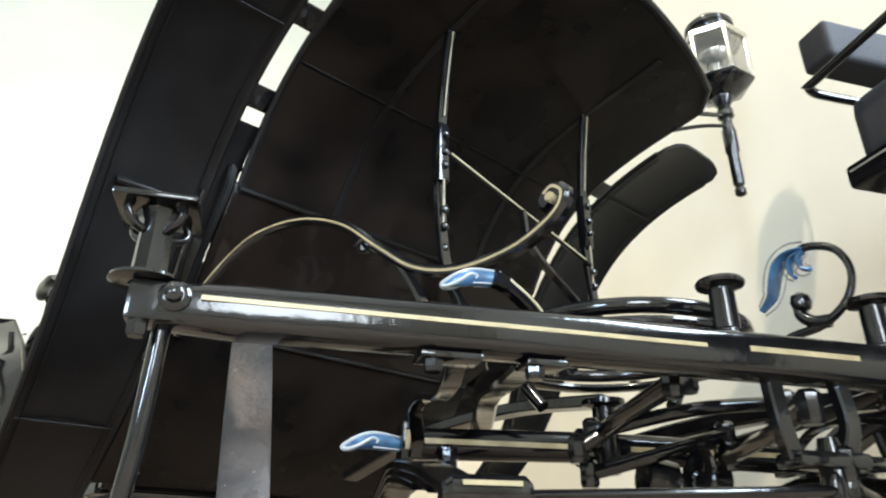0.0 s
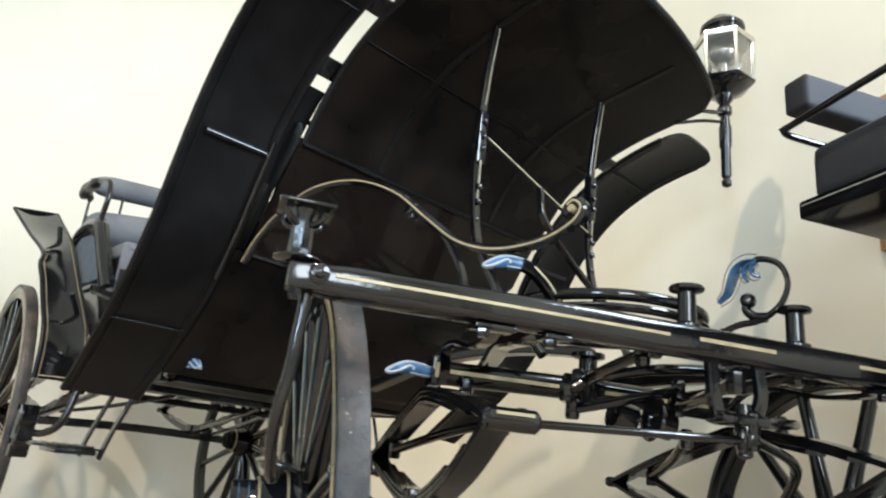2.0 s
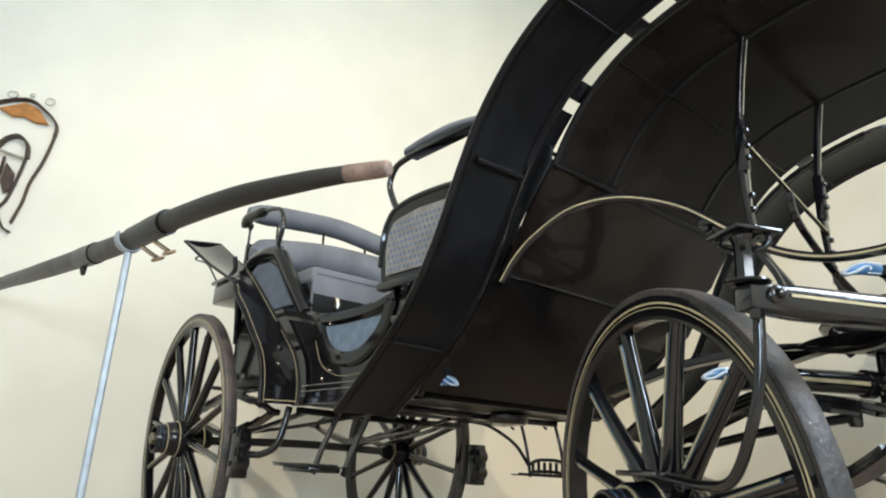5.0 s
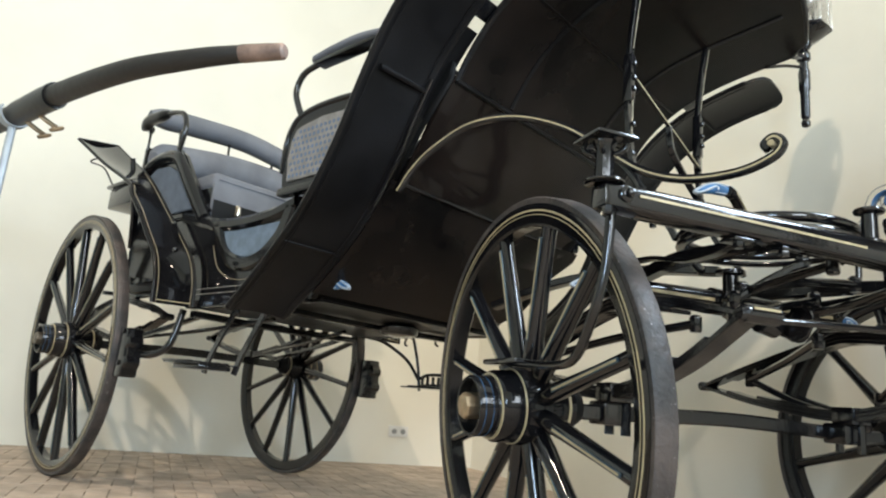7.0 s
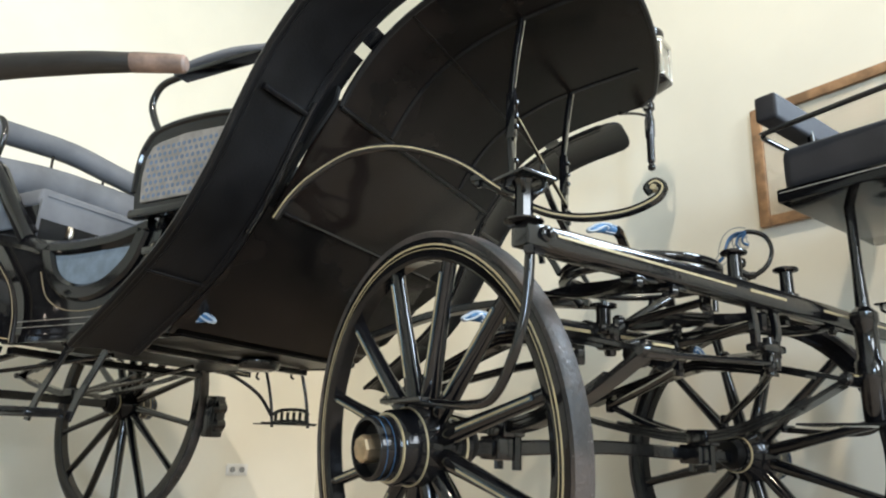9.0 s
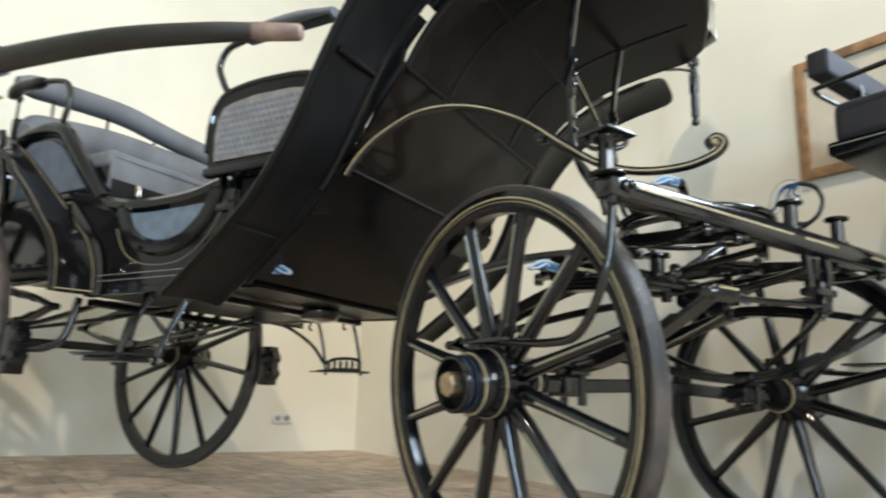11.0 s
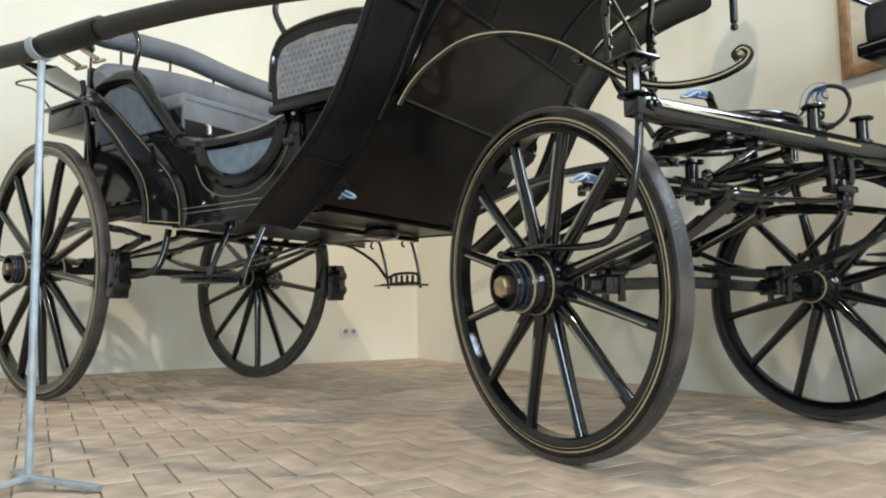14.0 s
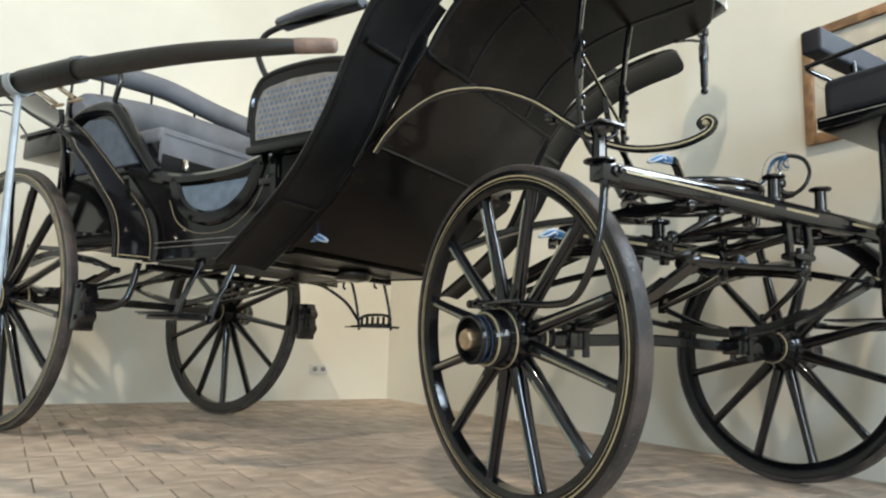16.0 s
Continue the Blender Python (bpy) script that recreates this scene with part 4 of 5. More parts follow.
# bed of the fore-carriage with painted scroll ends
bed = part("front_bed", sweep(smooth_path([(-0.034, -0.37, 0.826), (-0.034, 0, 0.832), (-0.034, 0.40, 0.826)], 6), rounded(0.058, 0.056, 20, 2.4)), LACQUER, carriage, m=GB)
for n0, n1 in ((-0.345, -0.05), (0.05, 0.375)):
    part("striping", box((-0.0064, n0, 0.824), (-0.0040, n1, 0.833)), CREAM, bed, "", GB)
for n in (-0.37, 0.40):
    s = 1 if n > 0 else -1
    scroll(GB @ Matrix.Translation((-0.034, n + s * 0.045, 0.824)) @ Matrix.Rotation(radians(-90 if s > 0 else 90), 4, "Z"), 0.72, bed)
    part("bed_band", box((-0.067, n - 0.012, 0.793), (-0.001, n + 0.012, 0.861), 0.005), IRON, bed, "", GB)
    part("striping", box((-0.001, n - 0.005, 0.812), (0.0008, n + 0.003, 0.845)), CREAM, bed, "", GB)

    part("bed_strap", bar([(-0.004, n - s * 0.012, 0.80), (0.012, n - s * 0.014, 0.83), (0.06, n + s * 0.0, 0.868), (0.16, n + s * 0.0, 0.868), (0.28, n + s * 0.005, 0.842), (0.38, n + s * 0.012, 0.838), (0.445, n + s * 0.02, 0.846)], 0.024, 0.010), IRON, carriage, m=GB)
part("bed_collar", lathe([(0.030, -0.016), (0.036, -0.012), (0.036, 0.012), (0.030, 0.016)], 20, GB @ Matrix.Translation((-0.034, -0.03, 0.832)) @ Matrix.Rotation(radians(90), 4, "X")), IRON, bed)
# splinter bar
SB = GB @ Matrix.Translation((0.462, 0.06, 0.867)) @ Matrix.Rotation(radians(3), 4, "Z")
L0, L1 = -0.80, 0.80
splint = part("splinter_bar", sweep([Vector((0, L0 + 0.03, 0)), Vector((0, L0 + 0.10, 0)), Vector((0, -0.3, 0.004)), Vector((0, 0.3, 0.004)), Vector((0, L1 - 0.1, 0)), Vector((0, L1 - 0.03, 0))], rounded(0.056, 0.054, 28, 3.4), scale=[0.85, 1.0, 1.06, 1.06, 1.0, 0.85]), IRON, carriage, "", SB)
for a, b, z, h in ((L0 + 0.070, -0.16, 0.002, 0.0052), (-0.10, 0.06, 0.002, 0.007), (0.25, L1 - 0.15, 0.002, 0.007)):
    pts_s = [Vector((0.0283 * (1.0 + 0.06 * min(1.0, max(0.0, (0.7 - abs(y)) / 0.4))), y, z + h / 2)) for y in [a + (b - a) * k / 8 for k in range(9)]]
    part("striping", sweep(pts_s, slab(0.0018, h)), CREAM, splint, "", SB)
for e, s in ((L0, 1), (L1, -1)):
    part("end_box", box((-0.022, min(e, e + s * 0.065), -0.021), (0.023, max(e, e + s * 0.065), 0.021), 0.006), IRON, splint, "", SB)
    part("bolt_head", lathe([(0.015, 0.0), (0.016, 0.005), (0.011, 0.009), (0.0085, 0.009), (0.0085, 0.017), (0.004, 0.020)], 12, SB @ Matrix.Translation((0.023, e + s * 0.045, 0.004)) @ Matrix.Rotation(radians(90), 4, "Y")), IRON, splint)
    part("post", lathe([(0.018, 0.022), (0.0175, 0.033), (0.0165, 0.088), (0.023, 0.102)], 8, SB @ Matrix.Translation((0, e + s * 0.012, 0))), IRON, splint)
    part("post_washer", lathe([(0.034, 0.022), (0.037, 0.024), (0.036, 0.027), (0.020, 0.031)], 24, SB @ Matrix.Translation((0, e + s * 0.012, 0))), IRON, splint)
    plate = part("post_plate", box((-0.042, -0.042, 0.102), (0.042, 0.042, 0.109), 0.003), IRON, splint, "flat iron plate on the post", SB @ Matrix.Translation((0, e + s * 0.012, 0)))
    for dx, dy in ((-1, -1), (1, -1), (-1, 1), (1, 1)):
        part("plate_scroll", rod([(dx * 0.012, dy * 0.012, 0.078), (dx * 0.022, dy * 0.022, 0.083), (dx * 0.027, dy * 0.027, 0.092), (dx * 0.025, dy * 0.025, 0.104)], 0.005), IRON, plate, "", SB @ Matrix.Translation((0, e + s * 0.012, 0)))
    part("bottom_nut", lathe([(0.008, -0.036), (0.010, -0.033), (0.010, -0.020)], 6, SB @ Matrix.Translation((0.012, e + s * 0.014, 0))), IRON, splint)
    part("hub_stay", rod([(-0.006, e + s * 0.034, -0.015), (-0.012, e + s * 0.030, -0.12), (-0.036, e + s * 0.022, -0.21), (-0.10, e + s * 0.032, -0.278), (-0.19, e + s * 0.045, -0.29), (-0.32, e + s * 0.06, -0.283), (-0.43, e + s * 0.07, -0.275)], 0.0095, 12), IRON, splint, "curved iron stay over the hub", SB)
    part("hub_tread", box((-0.50, e + s * 0.035, -0.282), (-0.34, e + s * 0.10, -0.270), 0.004), IRON, splint, "", SB)
for y in (-0.10, 0.14):
    part("roller_bolt", lathe([(0.026, 0.030), (0.026, 0.035), (0.017, 0.040), (0.016, 0.094), (0.030, 0.098), (0.0315, 0.102), (0.029, 0.106), (0.010, 0.108)], 20, SB @ Matrix.Translation((-0.005, y, 0))), IRON, splint, "black iron roller bolt")
for y, w in ((-0.47, 0.05), (-0.36, 0.035), (0.34, 0.05)):
    part("bar_clip", box((-0.020, y - w * 0.7, -0.034), (0.021, y + w * 0.7, -0.026), 0.003), IRON, splint, "", SB)
    part("bolt_head", lathe([(0.009, -0.049), (0.011, -0.045), (0.011, -0.036)], 6, SB @ Matrix.Translation((0.014, y - w * 0.4, 0)), ), IRON, splint)
# pole socket under the bar, with its pin
for y in (-0.055, 0.045):
    part("socket_strap", bar([(0.0, y, -0.02), (0.005, y, -0.075), (0.0, y + (0.012 if y < 0 else -0.012), -0.115)], 0.022, 0.018, up=(1, 0, 0)), IRON, splint, "", SB)
part("socket_yoke", box((-0.024, -0.052, -0.128), (0.024, 0.052, -0.108), 0.008), IRON, splint, "", SB)
part("socket_pin", lathe([(0.006, -0.182), (0.013, -0.178), (0.013, -0.166), (0.017, -0.162), (0.017, -0.12), (0.012, -0.09)], 14, SB @ Matrix.Translation((0, 0.012, 0))), IRON, splint)
# the ring hook with a blue leaf
HK = GB @ Matrix.Translation((0.27, 0.169, 0.004)) @ Matrix.Rotation(radians(-62.5), 4, "Z") @ Matrix.Translation((0, 0, 1.01)) @ Matrix.Diagonal((0.8, 0.66, 0.84, 1)) @ Matrix.Translation((0, -0.10, -1.01))
hook_path = smooth_path([(0, 0.10, 0.93), (0, 0.16, 0.948), (0, 0.235, 0.958), (0, 0.295, 0.992), (0, 0.318, 1.043), (0, 0.295, 1.092), (0, 0.24, 1.112), (0, 0.20, 1.104)], 5)
hk = part("ring_hook", sweep(hook_path, circle(0.0085, 10), up=(1, 0, 0)), IRON, splint, "curved hook ending in a blue leaf", HK)
for lobe_points, width in (([(0, 0.228, 1.110), (0, 0.19, 1.107), (0, 0.158, 1.088), (0, 0.140, 1.052), (0, 0.128, 1.030), (0, 0.100, 1.010)], 0.023),
                           ([(0, 0.222, 1.106), (0, 0.196, 1.096), (0, 0.186, 1.074), (0, 0.196, 1.058)], 0.014), ([(0, 0.226, 1.106), (0, 0.212, 1.092), (0, 0.214, 1.074), (0, 0.234, 1.066)], 0.014)):
    leaf = smooth_path(lobe_points, 5)
    n = len(leaf) - 1
    grow = [0.35 + 0.85 * math.sin(math.pi * (0.12 + 0.82 * i / n)) for i in range(n + 1)]
    lf = part("blue_leaf", sweep(leaf, circle(0.0045, 10, width), up=(1, 0, 0), scale=[(1.0, g) for g in grow]), BLUE, hk, "blue painted leaf", HK)
    for k in (-1, 1):
        edge = []
        for i, p in enumerate(leaf):
            d = (Vector(leaf[min(n, i + 1)]) - Vector(leaf[max(0, i - 1)])).normalized()
            edge.append(Vector(p) + Vector((0, -d.z, d.y)) * k * width * grow[i])
        part("leaf_edge", sweep(edge, circle(0.0022, 6), up=(1, 0, 0)), STONE_EDGE, lf, "worn grey-buff edge", HK)
part("hook_curl", rod([(0, 0.25, 0.962), (0, 0.215, 0.966), (0, 0.188, 0.985), (0, 0.195, 1.004)], 0.013, up=(1, 0, 0)), IRON, hk, "", HK)
part("curl_knob", lathe([(0.006, -0.020), (0.020, -0.012), (0.024, 0.0), (0.020, 0.012), (0.006, 0.020)], 14, HK @ Matrix.Translation((0, 0.195, 1.008))), IRON, hk)
part("hook_stem", rod([(0, 0.115, 0.935), (0, 0.09, 0.915), (0, 0.085, 0.85)], 0.012), IRON, hk, "", HK)

# fifth wheel, futchells and the braces between bed and bar
ring = [Vector((0.19 + 0.20 * math.cos(2 * math.pi * k / 48), -0.06 + 0.20 * math.sin(2 * math.pi * k / 48), 0.962)) for k in range(48)]
fw = part("fifth_wheel", sweep(ring, rounded(0.026, 0.022, 14), closed=True), IRON, carriage, "black iron turning ring", GB)
part("upper_ring", sweep([p + Vector((0, 0, -0.024)) for p in ring], rounded(0.032, 0.014, 12), closed=True), IRON, fw, "", GB)
for k in range(4, 48, 12):
    part("ring_stay", rod([ring[k] + Vector((0, 0, -0.03)), ring[k] * 0.8 + Vector((0.19, -0.06, 0.88)) * 0.2 + Vector((0, 0, -0.06))], 0.012), IRON, fw, "", GB)
for n0, n1 in ((-0.26, -0.30), (0.30, 0.34)):
    f = part("futchell", bar([(-0.35, n0 * 0.6, 0.88), (-0.1, n0 * 0.8, 0.89), (0.12, n0, 0.89), (0.30, n0 + (n1 - n0) * 0.6, 0.872), (0.44, n1, 0.862)], 0.04, 0.034), LACQUER, carriage, "", GB)
    if n1 > 0:
        continue
    part("horn", bar([(0.285, n1 + 0.118, 0.885), (0.293, n1 + 0.095, 0.928), (0.312, n1 + 0.055, 0.968), (0.333, n1 + 0.014, 0.992), (0.345, n1 - 0.014, 0.998)], 0.020, 0.022), LACQUER, f, "", GB)
    part("striping", bar([(0.2965, n1 + 0.118, 0.892), (0.3045, n1 + 0.095, 0.934), (0.3230, n1 + 0.054, 0.9755), (0.343, n1 + 0.012, 0.9990)], 0.0045, 0.005), CREAM, f, "", GB)
    s = scroll(GB @ Matrix.Translation((0.334, n1 - 0.028, 0.998)) @ Matrix.Rotation(radians(75), 4, "Z"), 0.6, carriage)
RODS = [((0.44, -0.36, 0.70), (0.47, 0.0, 0.712), (0.47, 0.06, 0.715), 0.009), ((0.47, 0.08, 0.745), (0.25, 0.36, 0.78), (0.05, 0.5, 0.80), 0.014), ((0.47, 0.08, 0.72), (0.25, 0.36, 0.69), (0.03, 0.50, 0.60), 0.012),
        ((0.10, -0.083, 0.769), (0.12, 0.03, 0.80), (0.13, 0.16, 0.838), 0.015), ((0.05, -0.056, 0.819), (0.2, -0.09, 0.83), (0.42, -0.102, 0.848), 0.013), ((0.12, 0.163, 0.801), (0.3, 0.11, 0.805), (0.45, 0.066, 0.817), 0.015),
        ((0.05, 0.20, 0.83), (0.25, 0.20, 0.835), (0.42, 0.22, 0.85), 0.013), ((-0.34, 0.38, 0.65), (-0.1, 0.30, 0.70), (0.10, 0.2, 0.735), 0.014), ((-0.34, 0.38, 0.65), (-0.2, 0.45, 0.58), (-0.02, 0.50, 0.53), 0.014), ((-0.34, -0.38, 0.65), (-0.1, -0.30, 0.70), (0.10, -0.2, 0.735), 0.014),
        ((0.15, -0.121, 0.80), (0.17, -0.03, 0.86), (0.18, 0.07, 0.915), 0.016), ((0.14, -0.09, 0.83), (0.16, 0.09, 0.872), (0.17, 0.26, 0.89), 0.015), ((0.0, -0.30, 0.80), (-0.2, -0.2, 0.86), (-0.45, -0.1, 0.88), 0.015)]
for a, b, c, r in RODS:
    st = part("gear_brace", sweep(smooth_path([a, b, c], 6), circle(r, 10, r * 0.8)), IRON, carriage, "", GB)
    for q in (a, c):
        part("brace_bolt", lathe([(r * 0.9, -0.022), (r * 1.1, -0.016), (r * 1.1, 0.016), (r * 0.7, 0.022)], 8, GB @ Matrix.Translation(q)), IRON, st)
for f, n, z in ((0.08, 0.05, 0.768), (0.06, 0.16, 0.768)):
    part("gear_collar", lathe([(0.020, -0.03), (0.034, -0.026), (0.034, 0.026), (0.020, 0.03)], 18, GB @ Matrix.Translation((f, n, z)) @ Matrix.Rotation(radians(78), 4, "X")), IRON, carriage)
part("brace_eye", sweep([Vector((0.141 + 0.03 * math.cos(k * math.pi / 10), 0.09 + 0.008 * math.sin(k * math.pi / 10), 0.766 + 0.03 * math.sin(k * math.pi / 10))) for k in range(20)], rounded(0.04, 0.011, 10), up=(0, 1, 0), closed=True), IRON, carriage, "", GB)
part("king_pin", lathe([(0.016, 0.78), (0.024, 0.785), (0.024, 0.80), (0.022, 0.81), (0.022, 0.90), (0.04, 0.905), (0.04, 0.915)], 16, GB), IRON, carriage)
part("body_bracket", bar([(2.0, 0, 0.84), (2.25, 0.04, 0.92), (2.5, 0.1, 0.955), (2.75, 0.12, 0.94)], 0.05, 0.025), IRON, carriage)
# hooks, turntable and stays under the toe board
part("turn_disc", lathe([(0.03, 0.745), (0.075, 0.752), (0.085, 0.765), (0.085, 0.785), (0.06, 0.796)], 24, Matrix.Translation((1.42, 0.1, 0))), IRON, carriage)
part("body_crossbar", bar([(0.72, -0.46, 0.775), (0.72, 0, 0.77), (0.72, 0.46, 0.775)], 0.04, 0.028), IRON, carriage)
part("body_crossbar", bar([(1.36, -0.46, 0.778), (1.36, 0, 0.775), (1.36, 0.46, 0.778)], 0.034, 0.024), IRON, carriage)
for side in (-1, 1):
    part("rear_stay", bar([(0.72, side * 0.40, 0.78), (0.40, side * 0.42, 0.72), (0.06, side * 0.44, 0.665)], 0.026, 0.018), IRON, carriage)
    part("rear_stay", rod([(0.95, side * 0.2, 0.785), (0.5, side * 0.28, 0.73), (0.05, side * 0.36, 0.69)], 0.009), IRON, carriage)
    # brake
    wx, hy = (0.462, 0.603) if side < 0 else (0.535, 0.732)
    blk = part("brake_block", box((wx - 0.010, side * hy - 0.036, 0.485), (wx + 0.070, side * hy + 0.036, 0.695), 0.010), IRON, carriage, "black brake block against the wheel")
    part("brake_shoe", box((wx + 0.069, side * hy - 0.028, 0.515), (wx + 0.084, side * hy + 0.028, 0.67), 0.005), IRON, blk)
    for z in (0.55, 0.632):
        part("block_lobe", lathe([(0.020, -0.034), (0.030, -0.028), (0.030, 0.028), (0.020, 0.034)], 18, Matrix.Translation((wx + 0.066, side * hy, z)) @ Matrix.Rotation(radians(90), 4, "X")), IRON, blk)
    for z in (0.545, 0.68):
        part("block_bolt", lathe([(0.011, 0.0), (0.011, 0.008), (0.006, 0.011)], 8, Matrix.Translation((wx + 0.04, side * (hy + 0.035), z)) @ Matrix.Rotation(radians(90 * -side), 4, "X")), IRON, blk)
    if side < 0:
        part("brake_arm", rod([(wx + 0.07, side * (hy - 0.02), 0.585), (wx + 0.16, side * (hy - 0.05), 0.59), (wx + 0.21, side * (hy - 0.09), 0.64), (wx + 0.22, side * (hy - 0.12), 0.79)], 0.015), IRON, blk)
    # step
    o = -0.07 if side < 0 else -0.055
    w = 0.0 if side < 0 else 0.065
    tread = part("step_tread", prism([(1.03 + o + w, side * 0.515), (1.29 + o + w, side * 0.515), (1.285 + o + w, side * 0.66), (1.21 + o + w, side * 0.71), (1.11 + o + w, side * 0.71), (1.04 + o + w, side * 0.66)], "z", 0.553, 0.559, 0.002), IRON, carriage)
    if side < 0:
        part("tread_plate", box((1.02, -0.66, 0.536), (1.21, -0.53, 0.5525), 0.004), IRON, tread, "ribbed black iron step plate")
    for k in range(5):
        v = 0.54 + 0.036 * k
        part("tread_bar", box((1.06 + o + w, side * v - 0.006, 0.559), (1.27 + o + w, side * v + 0.006, 0.566), 0.003), IRON, tread)
    for u in (1.0, 1.215) if side < 0 else ():
        hang = part("step_hanger", bar([(u + 0.075, side * 0.46, 0.80), (u + 0.055, side * 0.475, 0.73), (u + 0.018, side * 0.505, 0.61), (u, side * 0.52, 0.527)], 0.010, 0.030, up=(1, 0, 0)), IRON, carriage)
        part("hanger_scroll", rod([(u + 0.05, side * 0.475, 0.785), (u + 0.085, side * 0.47, 0.80), (u + 0.10, side * 0.47, 0.77), (u + 0.08, side * 0.475, 0.757)], 0.008), IRON, hang)
    if side < 0:
        continue
    for z0, rise in ((0.562, 0.012), (0.605, 0.022)):
        part("tread_rail", bar([(1.04 + o, side * 0.706, z0), (1.10 + o, side * 0.71, z0 + rise), (1.22 + o, side * 0.71, z0 + rise), (1.265 + o, side * 0.706, z0)], 0.009, 0.016), IRON, tread)
    for k in range(6):
        part("tread_bar", box((1.053 + o + 0.0375 * k, side * 0.709 - 0.004, 0.566), (1.069 + o + 0.0375 * k, side * 0.709 + 0.004, 0.618), 0.002), IRON, tread)
    for u in (1.045 + o, 1.265 + o):
        part("tread_stay", rod([(u, side * 0.707, 0.545), (u - 0.012, side * 0.697, 0.66), (u - 0.035, side * 0.68, 0.78), (u - 0.06, side * 0.68, 0.815), (u - 0.07, side * 0.60, 0.82), (u - 0.07, side * 0.50, 0.815)], 0.008), IRON, tread)
        part("stay_curl", rod([(u - 0.035, side * 0.68, 0.78), (u - 0.05, side * 0.675, 0.812), (u - 0.085, side * 0.67, 0.815), (u - 0.095, side * 0.665, 0.785), (u - 0.078, side * 0.665, 0.772)], 0.006, up=(0, 1, 0)), IRON, tread)
    part("tread_stay", rod([(1.04 + o, 0.70, 0.60), (0.96 + o, 0.68, 0.70), (0.88 + o, 0.58, 0.78), (0.82 + o, 0.50, 0.80)], 0.009), IRON, tread)


# lamp on the dashboard's corner
def lamp_part(side):
    m = Matrix.Translation((2.85, 0.738 if side > 0 else -0.72, 1.624 if side > 0 else 1.552)) @ Matrix.Rotation(radians(20 * side), 4, "Z") @ Matrix.Scale(1.29 if side > 0 else 1.2, 4)
    base = part("carriage_lamp", lathe([(0.004, -0.008), (0.012, -0.003), (0.0125, 0.008), (0.008, 0.016), (0.0125, 0.024), (0.0125, 0.105), (0.0155, 0.110), (0.0165, 0.165), (0.013, 0.18), (0.012, 0.20), (0.019, 0.208), (0.019, 0.226), (0.013, 0.236), (0.022, 0.25), (0.026, 0.262), (0.016, 0.27)], 20), IRON, carriage, "black and nickel carriage lamp with glass panes", m)
    box_lo, box_hi = 0.30, 0.425
    w = 0.062
    part("lamp_base", lathe([(0.024, 0.262), (0.05, 0.275), (w * 1.25, box_lo - 0.008), (w * 1.3, box_lo)], 6), IRON, base, "", m)
    for k in range(6):
        a = math.pi / 3 * k
        x, y = w * 1.22 * math.cos(a), w * 1.22 * math.sin(a)
        part("lamp_post", box((x - 0.0045, y - 0.0045, box_lo), (x + 0.0045, y + 0.0045, box_hi), 0.002), NICKEL, base, "", m)
        b = a + math.pi / 6
        pm = m @ Matrix.Rotation(b, 4, "Z")
        pane = part("lamp_pane", box((w * 1.03, -w * 0.52, box_lo + 0.006), (w * 1.05, w * 0.52, box_hi - 0.004)), GLASS, base, "", pm)
        pane.visible_shadow = False
    part("lamp_crown", lathe([(w * 1.3, box_hi - 0.004), (w * 1.34, box_hi), (w * 1.3, box_hi + 0.012), (w * 1.0, box_hi + 0.022), (w * 0.95, box_hi + 0.02)], 6), NICKEL, base, "", m)
    part("reflector", lathe([(0.012, 0.36), (0.03, 0.366), (0.044, 0.384), (0.045, 0.388), (0.012, 0.372)], 20), NICKEL, base, "", m)
    part("candle_tube", lathe([(0.016, box_lo), (0.016, 0.36), (0.012, 0.364)], 14), NICKEL, base, "", m)
    part("chimney", lathe([(0.050, box_hi + 0.02), (0.053, box_hi + 0.036), (0.060, box_hi + 0.044), (0.060, box_hi + 0.056), (0.048, box_hi + 0.070), (0.025, box_hi + 0.080), (0.01, box_hi + 0.082)], 24), IRON, base, "", m)
    part("chimney_cap", lathe([(0.03, box_hi + 0.079), (0.034, box_hi + 0.083), (0.02, box_hi + 0.090), (0.006, box_hi + 0.092)], 20), NICKEL, base, "", m)
    part("lamp_bracket", rod([(2.85, side * 0.735, 1.90), (2.85, side * 0.66, 1.865), (2.83, side * 0.54, 1.825)], 0.007), IRON, base)
    part("lamp_bracket", rod([(2.85, side * 0.735, 1.86), (2.81, side * 0.65, 1.84), (2.77, side * 0.55, 1.80)], 0.006), IRON, base)


for side in (-1, 1):
    lamp_part(side)

# ---- shaft of another vehicle on its stand ----
shaft = thing("carriage_pole", BODY, "black wooden carriage pole with a brown leather tip and brass fittings", "carriage pole")
spine = smooth_path([(-3.1, -1.47, 1.62), (-1.1, -1.465, 1.42), (0.0, -1.46, 1.29), (0.93, -1.455, 1.182), (1.45, -1.45, 1.128), (1.80, -1.445, 1.107), (2.12, -1.42, 1.088), (2.30, -1.36, 1.09), (2.392, -1.312, 1.095)], 6)
part("shaft", sweep(spine, circle(0.0235, 18, 0.025), scale=[1.35 - 0.68 * max(0.0, i / (len(spine) - 1) - 0.3) / 0.7 for i in range(len(spine))]), SHAFT_PAINT, shaft)
part("leather_tip", sweep([Vector((2.385, -1.316, 1.0945)), Vector((2.39, -1.313, 1.095)), Vector((2.435, -1.285, 1.0975)), Vector((2.457, -1.271, 1.0985)), Vector((2.461, -1.269, 1.0985))], circle(0.0160, 20, 0.0168), scale=[1.0, 1.05, 1.0, 0.94, 0.7]), BROWN_CAP, shaft, "worn brown leather tip")
